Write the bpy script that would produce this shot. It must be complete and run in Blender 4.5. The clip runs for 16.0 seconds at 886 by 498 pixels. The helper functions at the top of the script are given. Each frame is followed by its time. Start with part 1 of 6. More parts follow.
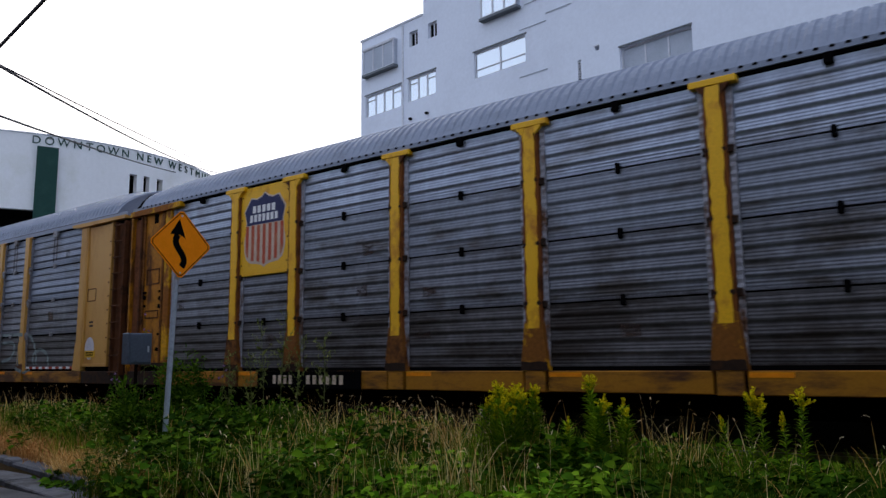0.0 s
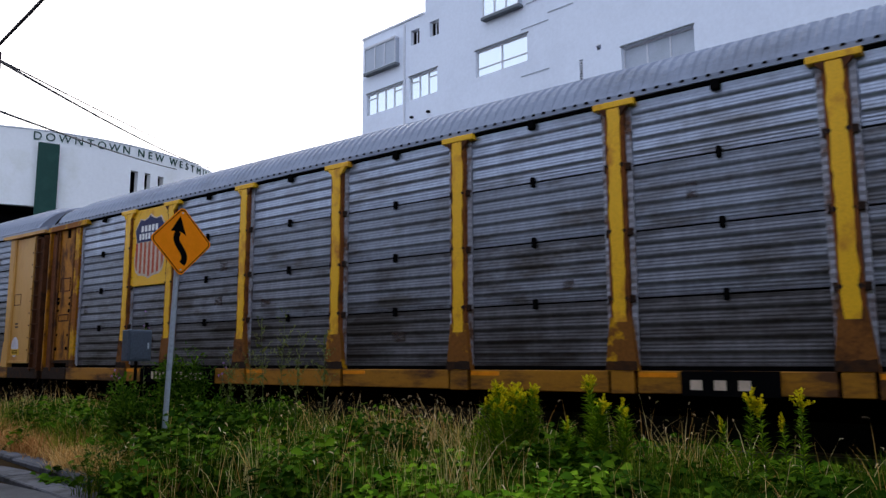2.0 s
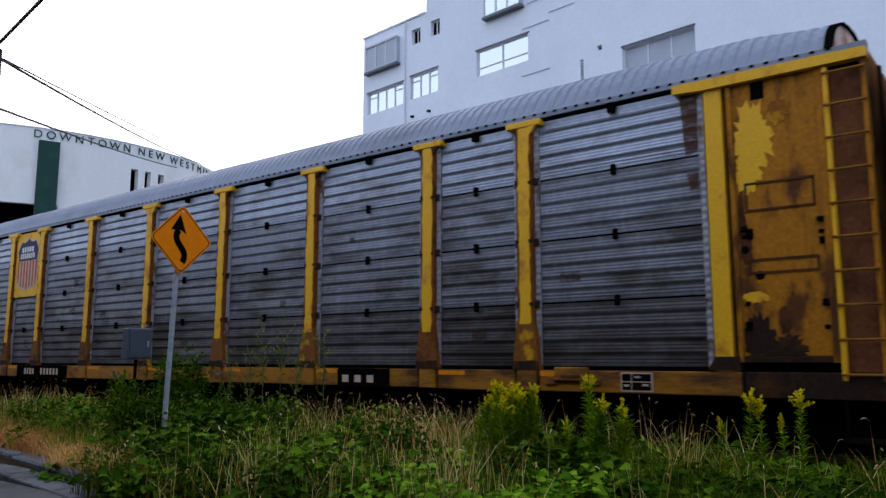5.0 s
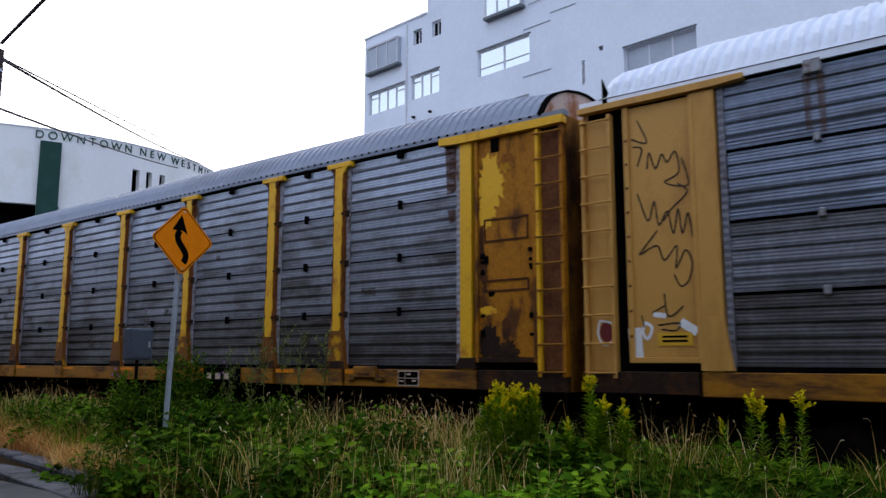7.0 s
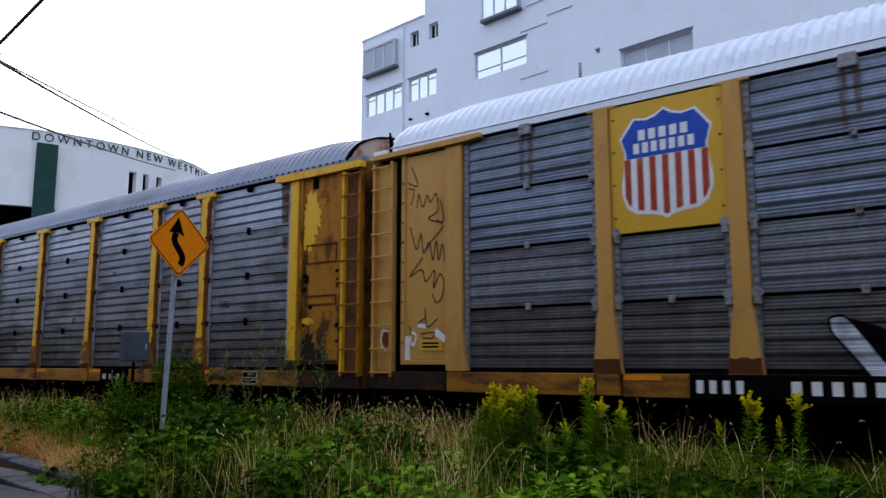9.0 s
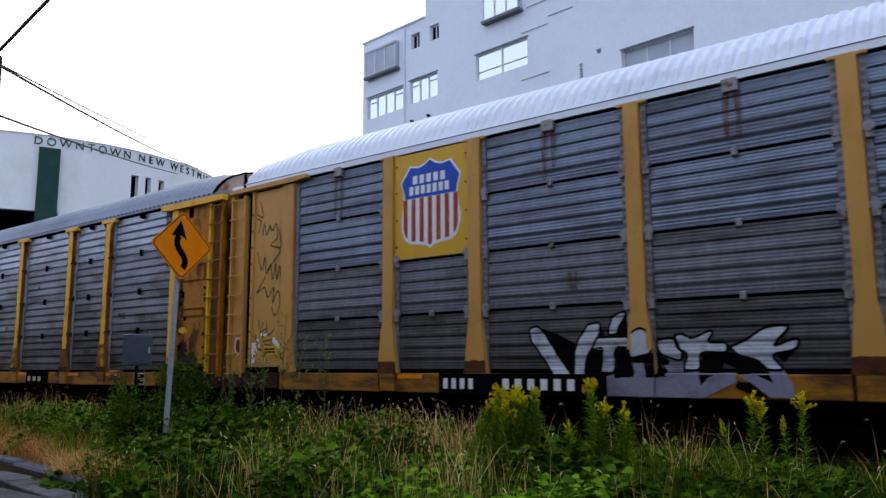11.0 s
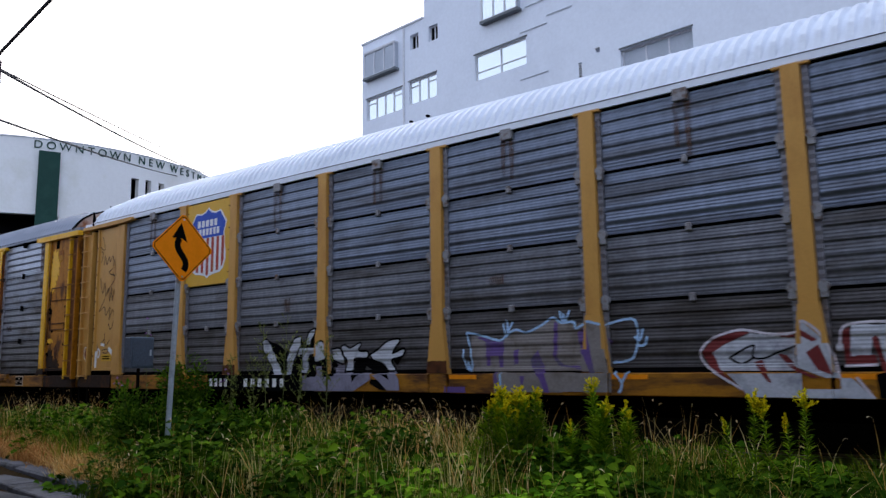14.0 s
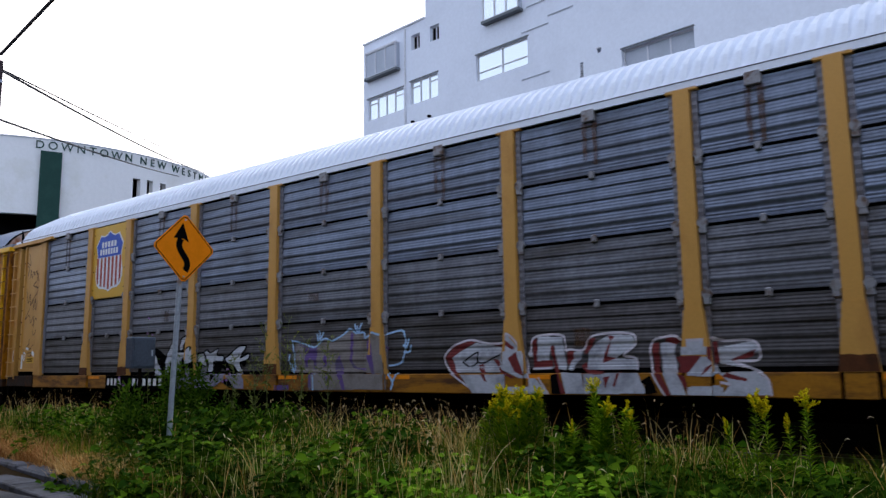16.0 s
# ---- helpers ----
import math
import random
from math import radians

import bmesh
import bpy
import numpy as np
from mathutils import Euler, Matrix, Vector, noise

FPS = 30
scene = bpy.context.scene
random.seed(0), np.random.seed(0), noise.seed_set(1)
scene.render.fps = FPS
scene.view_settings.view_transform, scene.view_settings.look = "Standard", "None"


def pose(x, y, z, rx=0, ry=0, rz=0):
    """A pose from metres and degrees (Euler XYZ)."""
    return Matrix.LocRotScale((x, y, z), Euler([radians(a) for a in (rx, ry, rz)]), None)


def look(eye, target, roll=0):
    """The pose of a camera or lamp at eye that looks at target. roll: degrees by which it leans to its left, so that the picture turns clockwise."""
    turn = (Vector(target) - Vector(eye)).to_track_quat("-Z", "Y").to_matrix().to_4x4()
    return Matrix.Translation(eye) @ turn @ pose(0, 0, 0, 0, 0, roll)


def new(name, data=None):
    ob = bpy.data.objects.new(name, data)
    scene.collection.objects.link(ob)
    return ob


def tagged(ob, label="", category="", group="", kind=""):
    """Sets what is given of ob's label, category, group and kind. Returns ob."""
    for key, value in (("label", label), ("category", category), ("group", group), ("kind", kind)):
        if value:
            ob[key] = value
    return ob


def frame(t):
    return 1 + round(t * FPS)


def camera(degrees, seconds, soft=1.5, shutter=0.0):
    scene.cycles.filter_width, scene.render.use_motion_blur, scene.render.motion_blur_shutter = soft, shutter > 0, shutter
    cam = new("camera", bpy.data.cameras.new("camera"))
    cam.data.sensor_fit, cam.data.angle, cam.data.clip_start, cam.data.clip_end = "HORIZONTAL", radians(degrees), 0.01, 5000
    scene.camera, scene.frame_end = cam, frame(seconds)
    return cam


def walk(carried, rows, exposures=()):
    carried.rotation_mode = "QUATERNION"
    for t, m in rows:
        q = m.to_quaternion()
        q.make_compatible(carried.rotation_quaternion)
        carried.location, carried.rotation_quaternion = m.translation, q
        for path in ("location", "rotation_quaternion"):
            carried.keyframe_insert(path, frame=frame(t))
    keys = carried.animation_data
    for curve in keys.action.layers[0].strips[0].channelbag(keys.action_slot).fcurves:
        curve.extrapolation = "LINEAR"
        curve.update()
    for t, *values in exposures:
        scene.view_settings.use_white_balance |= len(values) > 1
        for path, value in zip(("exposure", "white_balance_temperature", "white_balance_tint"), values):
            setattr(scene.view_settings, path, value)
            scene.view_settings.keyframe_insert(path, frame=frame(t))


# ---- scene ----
EYE = (0, 0, 1.6)
cam = camera(59.37, 16.0, soft=1.4, shutter=0.5)
PATH = [
    (0, look(EYE, (-0.6131, 0.7768, 1.7439), -0.571)),
    (0.5, look(EYE, (-0.6129, 0.7768, 1.7446), -0.423)),
    (1, look(EYE, (-0.6133, 0.7766, 1.7442), -0.557)),
    (1.5, look(EYE, (-0.6134, 0.7766, 1.7439), -0.501)),
    (2, look(EYE, (-0.6137, 0.7766, 1.7423), -0.193)),
    (2.5, look(EYE, (-0.6154, 0.7753, 1.7422), -0.237)),
    (3, look(EYE, (-0.6155, 0.7753, 1.7417), -0.115)),
    (3.5, look(EYE, (-0.6153, 0.7755, 1.7416), -0.048)),
    (4, look(EYE, (-0.6142, 0.7764, 1.7411), -0.008)),
    (6.5, look(EYE, (-0.6141, 0.7762, 1.7425), 0.091)),
    (7, look(EYE, (-0.6150, 0.7756, 1.7423), 0.070)),
    (7.5, look(EYE, (-0.6157, 0.7748, 1.7434), -0.177)),
    (8, look(EYE, (-0.6146, 0.7757, 1.7436), -0.135)),
    (8.5, look(EYE, (-0.6138, 0.7760, 1.7449), -0.220)),
    (9, look(EYE, (-0.6118, 0.7776, 1.7450), 0.014)),
    (11.5, look(EYE, (-0.6133, 0.7759, 1.7476), -0.445)),
    (12, look(EYE, (-0.6125, 0.7764, 1.7487), -0.597)),
    (12.5, look(EYE, (-0.6146, 0.7748, 1.7481), -0.880)),
    (13, look(EYE, (-0.6140, 0.7757, 1.7459), -0.587)),
    (13.5, look(EYE, (-0.6145, 0.7750, 1.7477), -0.758)),
    (14, look(EYE, (-0.6144, 0.7751, 1.7474), -0.784)),
    (14.5, look(EYE, (-0.6151, 0.7745, 1.7478), -0.844)),
    (15, look(EYE, (-0.6141, 0.7753, 1.7472), -0.723)),
    (15.5, look(EYE, (-0.6152, 0.7744, 1.7476), -0.794)),
    (16, look(EYE, (-0.6158, 0.7740, 1.7475), -0.779)),
]
walk(cam, PATH, exposures=[(0.0, -0.34), (0.5, -0.12), (1.0, -0.08), (1.5, 0.0), (16.0, 0.0)])

# ---- sky and sun: a bright, evenly overcast evening ----
world = bpy.data.worlds.new("overcast_sky")
scene.world = world
world.use_nodes = True
wn, wl = world.node_tree.nodes, world.node_tree.links
wn.clear()
sky = wn.new("ShaderNodeTexSky")
sky.sky_type = "NISHITA"
sky.sun_disc = False
sky.sun_elevation, sky.sun_rotation = radians(32), radians(-60)
sky.air_density, sky.dust_density, sky.ozone_density = 1.0, 3.0, 1.5
bg_sky = wn.new("ShaderNodeBackground")
bg_sky.inputs["Strength"].default_value = 0.06
wl.new(sky.outputs[0], bg_sky.inputs["Color"])
bg_cloud = wn.new("ShaderNodeBackground")
bg_cloud.inputs["Color"].default_value = (0.845, 0.94, 1.19, 1)
bg_cloud.inputs["Strength"].default_value = 1.0
both = wn.new("ShaderNodeAddShader")
wl.new(bg_sky.outputs[0], both.inputs[0])
wl.new(bg_cloud.outputs[0], both.inputs[1])
wout = wn.new("ShaderNodeOutputWorld")
wl.new(both.outputs[0], wout.inputs["Surface"])
sun = new("sun", bpy.data.lights.new("sun", "SUN"))
sun.data.energy, sun.data.angle, sun.data.color = 0.5, radians(30), (1.0, 0.95, 0.88)
sun.matrix_world = look((0, 0, 0), (0.74, -0.42, -0.53))


# ---- materials ----
def mat_base(name, rough=0.6, metal=0.0, spec=0.5):
    m = bpy.data.materials.new(name)
    m.use_nodes = True
    nt = m.node_tree
    b = nt.nodes["Principled BSDF"]
    b.inputs["Roughness"].default_value = rough
    b.inputs["Metallic"].default_value = metal
    b.inputs["Specular IOR Level"].default_value = spec
    return m, nt, b


def coords(nt, scale=(1, 1, 1), shift=True):
    """Object coordinates, moved by each object's own random number."""
    tc = nt.nodes.new("ShaderNodeTexCoord")
    mp = nt.nodes.new("ShaderNodeMapping")
    mp.inputs["Scale"].default_value = scale
    nt.links.new(tc.outputs["Object"], mp.inputs["Vector"])
    if shift:
        oi = nt.nodes.new("ShaderNodeObjectInfo")
        mul = nt.nodes.new("ShaderNodeMath")
        mul.operation = "MULTIPLY"
        mul.inputs[1].default_value = 37.0
        nt.links.new(oi.outputs["Random"], mul.inputs[0])
        nt.links.new(mul.outputs[0], mp.inputs["Location"])
    return mp.outputs["Vector"]


def noise_tex(nt, vec, scale, detail=5.0, rough=0.6):
    n = nt.nodes.new("ShaderNodeTexNoise")
    n.inputs["Scale"].default_value = scale
    n.inputs["Detail"].default_value = detail
    n.inputs["Roughness"].default_value = rough
    nt.links.new(vec, n.inputs["Vector"])
    return n.outputs["Fac"]


def ramp(nt, fac, stops):
    r = nt.nodes.new("ShaderNodeValToRGB")
    e = r.color_ramp.elements
    while len(e) < len(stops):
        e.new(0.5)
    for el, (p, c) in zip(e, stops):
        el.position = p
        el.color = (c, c, c, 1) if isinstance(c, (int, float)) else (*c, 1)
    nt.links.new(fac, r.inputs["Fac"])
    return r.outputs["Color"]


def mix(nt, fac, a, b, mode="MIX"):
    m = nt.nodes.new("ShaderNodeMix")
    m.data_type, m.blend_type = "RGBA", mode
    for sock, v in ((m.inputs["Factor"], fac), (m.inputs["A"], a), (m.inputs["B"], b)):
        if isinstance(v, bpy.types.NodeSocket):
            nt.links.new(v, sock)
        elif isinstance(v, (int, float)):
            sock.default_value = v
        else:
            sock.default_value = (*v, 1)
    return m.outputs["Result"]


def bump(nt, b, height, strength=0.3, dist=0.01):
    n = nt.nodes.new("ShaderNodeBump")
    n.inputs["Strength"].default_value = strength
    n.inputs["Distance"].default_value = dist
    nt.links.new(height, n.inputs["Height"])
    nt.links.new(n.outputs[0], b.inputs["Normal"])


def worn(name, base, stain, rough=0.6, metal=0.0, amount=0.5, scale=1.5, streak=(1, 1, 1), grain=30.0, dark=0.75, spec=0.18, edge=0.08, runs=0.0):
    """A surface with stains of one colour in patches, a finer mottling and a little relief."""
    m, nt, b = mat_base(name, rough, metal, spec)
    v = coords(nt, streak)
    big = noise_tex(nt, v, scale, 7, 0.65)
    fine = noise_tex(nt, coords(nt), grain, 4, 0.6)
    lo = 0.75 - 0.4 * amount
    mask = ramp(nt, big, [(lo - edge * 0.75, 0.0), (lo + edge * 1.25, 1.0)])
    col = mix(nt, mask, base, stain)
    mott = ramp(nt, fine, [(0.3, dark), (0.7, 1.0)])
    col = mix(nt, 1.0, col, mott, "MULTIPLY")
    if runs:
        # pale and dark runs left by rain, down the sheet
        down = noise_tex(nt, coords(nt, (3.2, 3.2, 0.25)), 1.0, 5, 0.65)
        col = mix(nt, 1.0, col, ramp(nt, down, [(0.3, 1 - runs), (0.5, 0.95), (0.72, 1 + runs)]), "MULTIPLY")
    nt.links.new(col, b.inputs["Base Color"])
    nt.links.new(ramp(nt, big, [(0.3, rough * 0.85), (0.7, min(1, rough * 1.2))]), b.inputs["Roughness"])
    bump(nt, b, fine, 0.25, 0.004)
    return m


def plain(name, base, rough=0.6, metal=0.0, var=0.15, scale=8.0, spec=0.2):
    return worn(name, base, tuple(c * (1 - var) for c in base), rough, metal, 0.6, scale, dark=1 - var * 0.6, spec=spec)


def leafy(name, a, b2, c3, patch=0.75):
    """Leaves or blades whose colour varies from piece to piece."""
    m, nt, b = mat_base(name, 0.9, 0.0, 0.03)
    g = nt.nodes.new("ShaderNodeNewGeometry")
    col = ramp(nt, g.outputs["Random Per Island"], [(0.0, a), (0.5, b2), (1.0, c3)])
    spread = noise_tex(nt, coords(nt, shift=False), 0.9, 3)
    col = mix(nt, ramp(nt, spread, [(0.42, 0.0), (0.60, patch)]), col, tuple(x * 0.55 for x in a))
    nt.links.new(col, b.inputs["Base Color"])
    b.inputs["Transmission Weight"].default_value = 0.0
    tr = nt.nodes.new("ShaderNodeBsdfTranslucent")
    nt.links.new(col, tr.inputs["Color"])
    ms = nt.nodes.new("ShaderNodeMixShader")
    ms.inputs[0].default_value = 0.12
    out = nt.nodes["Material Output"]
    nt.links.new(b.outputs[0], ms.inputs[1])
    nt.links.new(tr.outputs[0], ms.inputs[2])
    nt.links.new(ms.outputs[0], out.inputs["Surface"])
    return m


def smear(name, base, stretch, scale, lo, hi):
    """A broken film of rust or dirt, through which the sheet below shows."""
    m, nt, b = mat_base(name, 0.85, 0.0, 0.1)
    nt.links.new(mix(nt, noise_tex(nt, coords(nt), 20), tuple(c * 0.5 for c in base), base), b.inputs["Base Color"])
    mask = ramp(nt, noise_tex(nt, coords(nt, stretch), scale, 6, 0.7), [(lo, 0.0), (hi, 0.6)])
    clear = nt.nodes.new("ShaderNodeBsdfTransparent")
    ms = nt.nodes.new("ShaderNodeMixShader")
    nt.links.new(mask, ms.inputs[0])
    nt.links.new(clear.outputs[0], ms.inputs[1])
    nt.links.new(b.outputs[0], ms.inputs[2])
    nt.links.new(ms.outputs[0], nt.nodes["Material Output"].inputs["Surface"])
    return m


RUST = (0.10, 0.035, 0.012)
M = {}
M["panel_old"] = worn("weathered_galvanised_panel", (0.345, 0.39, 0.485), (0.205, 0.21, 0.23), 0.36, 0.6, 0.46, 1.5, (0.4, 1, 1.3), 14, 0.78, 0.45, runs=0.13)
M["panel_new"] = worn("dull_galvanised_panel", (0.178, 0.212, 0.285), (0.112, 0.122, 0.150), 0.38, 0.55, 0.48, 1.3, (0.3, 1, 2.2), 18, 0.78, 0.3, runs=0.15)
# Lower panel rows: brown dirt, with their dimmer light also in the tones.
M["mid_old"] = worn("soiled_shaded_panel", (0.225, 0.247, 0.300), (0.112, 0.105, 0.108), 0.48, 0.35, 0.48, 1.5, (0.4, 1, 1.3), 14, 0.74, 0.35, runs=0.15)
M["dust_shade_old"] = worn("dusty_shaded_panel", (0.182, 0.190, 0.222), (0.076, 0.068, 0.066), 0.46, 0.35, 0.54, 1.5, (0.4, 1, 1.3), 14, 0.72, 0.25, runs=0.2)
M["dirt_shade_old"] = worn("grimy_shaded_panel", (0.110, 0.104, 0.110), (0.042, 0.034, 0.030), 0.52, 0.28, 0.58, 1.4, (0.35, 1, 1.3), 12, 0.70, 0.2, runs=0.2)
M["dust_shade_new"] = worn("dusty_shaded_grey_panel", (0.165, 0.172, 0.20), (0.085, 0.080, 0.082), 0.5, 0.3, 0.52, 1.4, (0.3, 1, 2.0), 16, 0.7, 0.25, runs=0.2)
M["dirt_shade_new"] = worn("dusty_shaded_brown_panel", (0.098, 0.092, 0.096), (0.046, 0.039, 0.034), 0.55, 0.3, 0.55, 1.4, (0.3, 1, 2.0), 14, 0.7, 0.2, runs=0.2)
M["foot_rust"] = worn("orange_brown_rust", (0.22, 0.078, 0.012), (0.06, 0.021, 0.008), 0.75, 0, 0.55, 3.0, grain=25, dark=0.6)
M["foot_peel"] = worn("peeling_rusty_yellow", (0.23, 0.082, 0.010), (0.66, 0.32, 0.006), 0.65, 0, 0.52, 3.2, grain=22, dark=0.6, edge=0.03)
M["yellow_old"] = worn("faded_yellow_paint", (0.86, 0.46, 0.006), (0.50, 0.18, 0.010), 0.5, 0, 0.36, 2.2, (1, 1, 0.8), 40, 0.8, 0.35)
M["yellow_rusty"] = worn("peeling_yellow_paint", (0.68, 0.33, 0.005), (0.30, 0.10, 0.008), 0.6, 0, 0.68, 1.5, (1, 1, 0.7), 16, 0.55, 0.15, 0.025)
M["yellow_new"] = worn("ochre_yellow_paint", (0.57, 0.295, 0.062), (0.43, 0.20, 0.04), 0.5, 0, 0.45, 1.2, (1, 1, 0.4), 40, 0.88, 0.35)
M["yellow_bright"] = worn("clean_yellow_plate", (0.66, 0.37, 0.02), (0.46, 0.17, 0.015), 0.45, 0, 0.3, 1.6, (1, 1, 0.6), 40, 0.9, 0.35)
M["sill_yellow"] = worn("grimy_yellow_paint", (0.38, 0.155, 0.004), (0.085, 0.030, 0.006), 0.65, 0, 0.62, 1.5, (0.5, 1, 2), 25, 0.75, 0.3)
M["door_rust"] = worn("rust_stained_orange_paint", (0.48, 0.18, 0.004), (0.12, 0.040, 0.006), 0.6, 0, 0.54, 2.4, (1, 1, 0.4), 18, 0.6, 0.2, 0.06)
M["plate_rust"] = worn("red_brown_rust", (0.19, 0.065, 0.022), (0.10, 0.035, 0.014), 0.75, 0, 0.5, 2.0, grain=18, dark=0.6)
# End sheets between cars: rust, with the gap's shade worked into the colour.
M["end_dark"] = worn("gap_shaded_rust", (0.028, 0.013, 0.008), (0.014, 0.009, 0.007), 0.9, 0, 0.5, 2.5, grain=25)
M["end_rust"] = worn("stained_shaded_end_sheet", (0.30, 0.13, 0.010), (0.045, 0.019, 0.008), 0.8, 0, 0.58, 0.7, (1, 1, 0.6), 14, 0.55)
M["rung_rust"] = worn("rust_browned_rung", (0.30, 0.125, 0.012), (0.12, 0.045, 0.010), 0.7, 0, 0.5, 3.0, grain=25)
M["end_sill"] = worn("soot_and_rust_sill", (0.030, 0.015, 0.008), (0.11, 0.040, 0.010), 0.85, 0, 0.42, 1.6, grain=20, dark=0.5)
M["rust"] = worn("brown_rust", (0.10, 0.033, 0.010), (0.045, 0.018, 0.008), 0.8, 0, 0.5, 3, grain=30)
M["edge_rust"] = worn("red_brown_edge_rust", (0.21, 0.066, 0.014), (0.075, 0.025, 0.009), 0.8, 0, 0.5, 3, grain=30)
M["seam_grey"] = plain("grey_sealant", (0.10, 0.10, 0.12), 0.8)
M["streak"] = smear("rust_streak", (0.17, 0.08, 0.035), (7, 7, 1.2), 3.0, 0.34, 0.75)
M["smear"] = smear("brown_dirt", (0.10, 0.06, 0.045), (2, 2, 6), 2.2, 0.42, 0.66)
M["wash"] = smear("washed_rust", (0.13, 0.055, 0.03), (1.5, 1.5, 5), 2.0, 0.25, 0.55)
M["orange"] = plain("orange_reflective_strip", (0.85, 0.27, 0.008), 0.4)
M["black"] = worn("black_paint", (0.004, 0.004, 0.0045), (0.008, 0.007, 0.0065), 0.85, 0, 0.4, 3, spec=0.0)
# Underframe black: the deep shade beneath the cars is part of this colour.
M["under"] = worn("near_black_steel", (0.006, 0.005, 0.0045), (0.012, 0.008, 0.006), 0.8, 0, 0.5, 2, spec=0.0)
M["steel"] = worn("bare_steel", (0.20, 0.19, 0.19), (0.10, 0.07, 0.05), 0.45, 0.8, 0.4, 5)
M["hinge_old"] = worn("rusted_clip", (0.03, 0.017, 0.012), (0.05, 0.02, 0.01), 0.7, 0.2, 0.5, 8)
M["hinge_new"] = worn("grey_zinc_hinge", (0.31, 0.31, 0.33), (0.14, 0.08, 0.05), 0.6, 0.3, 0.5, 9)
M["flange_old"] = worn("pale_crimped_edge", (0.36, 0.36, 0.40), (0.14, 0.07, 0.04), 0.55, 0.2, 0.5, 5, (1, 1, 0.5))
M["flange_new"] = worn("grey_crimped_edge", (0.21, 0.21, 0.24), (0.13, 0.09, 0.07), 0.55, 0.2, 0.4, 5, (1, 1, 0.5))
M["roof_old"] = worn("grey_metal_roof", (0.25, 0.285, 0.365), (0.20, 0.222, 0.275), 0.5, 0.1, 0.45, 0.9, (0.5, 1, 1), 20, 0.85)
M["roof_new"] = worn("white_metal_roof", (0.78, 0.83, 0.92), (0.65, 0.70, 0.79), 0.45, 0, 0.35, 0.8, (0.5, 1, 1), 20, 0.92)
M["roof_end"] = worn("rust_stained_pale_steel", (0.60, 0.46, 0.40), (0.34, 0.13, 0.06), 0.6, 0, 0.6, 2.2)
M["navy"] = plain("faded_navy_paint", (0.03, 0.035, 0.10), 0.6)
M["blue"] = plain("bright_blue_paint", (0.02, 0.08, 0.48), 0.45)
M["red_old"] = worn("faded_red_paint", (0.50, 0.085, 0.04), (0.52, 0.20, 0.11), 0.6, 0, 0.5, 3)
M["red"] = worn("red_paint", (0.42, 0.05, 0.03), (0.40, 0.16, 0.05), 0.5, 0, 0.45, 4)
M["white_old"] = plain("yellowed_white_paint", (0.62, 0.48, 0.36), 0.6)
M["white"] = plain("white_paint", (0.80, 0.80, 0.80), 0.5, var=0.08)
M["spray_white"] = worn("white_spray_paint", (0.52, 0.54, 0.60), (0.30, 0.31, 0.36), 0.6, 0, 0.5, 2.6)
M["spray_lilac"] = worn("lilac_grey_spray_paint", (0.27, 0.255, 0.34), (0.17, 0.155, 0.20), 0.6, 0, 0.5, 2.0)
M["spray_teal"] = worn("washed_out_teal_paint", (0.22, 0.27, 0.27), (0.13, 0.15, 0.16), 0.7, 0, 0.55, 3.0)
M["spray_pale"] = plain("pale_pink_spray_paint", (0.62, 0.58, 0.64), 0.6)
M["marker"] = plain("faded_black_marker", (0.045, 0.03, 0.02), 0.7)
M["spray_blue"] = plain("pale_blue_spray_paint", (0.36, 0.55, 0.80), 0.6)
M["spray_purple"] = worn("purple_spray_paint", (0.13, 0.075, 0.25), (0.13, 0.115, 0.17), 0.6, 0, 0.5, 2.5)
M["spray_grey"] = worn("grey_cover_paint", (0.25, 0.225, 0.215), (0.17, 0.145, 0.125), 0.7, 0, 0.5, 2)
M["spray_red"] = plain("dark_red_spray_paint", (0.17, 0.026, 0.026), 0.6)
M["wall"] = worn("white_painted_render", (0.79, 0.84, 0.94), (0.74, 0.785, 0.88), 0.85, 0, 0.5, 0.25, grain=5, dark=0.94, spec=0.2)
M["wall_white"] = worn("white_concrete_panel", (0.86, 0.87, 0.88), (0.78, 0.79, 0.76), 0.8, 0, 0.4, 0.35, grain=5, dark=0.95, spec=0.2)
M["green"] = worn("dark_green_tile", (0.012, 0.06, 0.048), (0.02, 0.075, 0.06), 0.5, 0, 0.5, 1.0)
# Near black: shade of the rooms behind openings, given as flat colour.
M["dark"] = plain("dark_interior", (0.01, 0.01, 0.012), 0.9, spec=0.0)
M["glass"] = mat_base("coated_window_glass", 0.06, 0.85, 0.6)[0]
M["glass"].node_tree.nodes["Principled BSDF"].inputs["Base Color"].default_value = (0.80, 0.86, 0.90, 1)
# Pale panes: the sky's reflection is put into the base colour.
M["glass_dull"] = worn("pale_blue_grey", (0.50, 0.55, 0.64), (0.43, 0.48, 0.56), 0.25, 0.0, 0.5, 0.6)
M["frame"] = plain("white_window_frame", (0.72, 0.74, 0.80), 0.5)
M["grey"] = plain("grey_metal_trim", (0.16, 0.18, 0.20), 0.6)
M["sign_face"] = plain("orange_sign_sheeting", (0.92, 0.25, 0.004), 0.8, var=0.06, spec=0.1)
M["galv"] = worn("galvanised_post", (0.48, 0.54, 0.62), (0.36, 0.41, 0.48), 0.45, 0.3, 0.5, 8)
M["sheet"] = worn("grey_sheet_metal", (0.10, 0.125, 0.165), (0.075, 0.092, 0.12), 0.5, 0.4, 0.5, 3)
M["asphalt"] = worn("worn_asphalt", (0.075, 0.077, 0.085), (0.05, 0.05, 0.055), 0.9, 0, 0.5, 0.8, grain=60, dark=0.6)
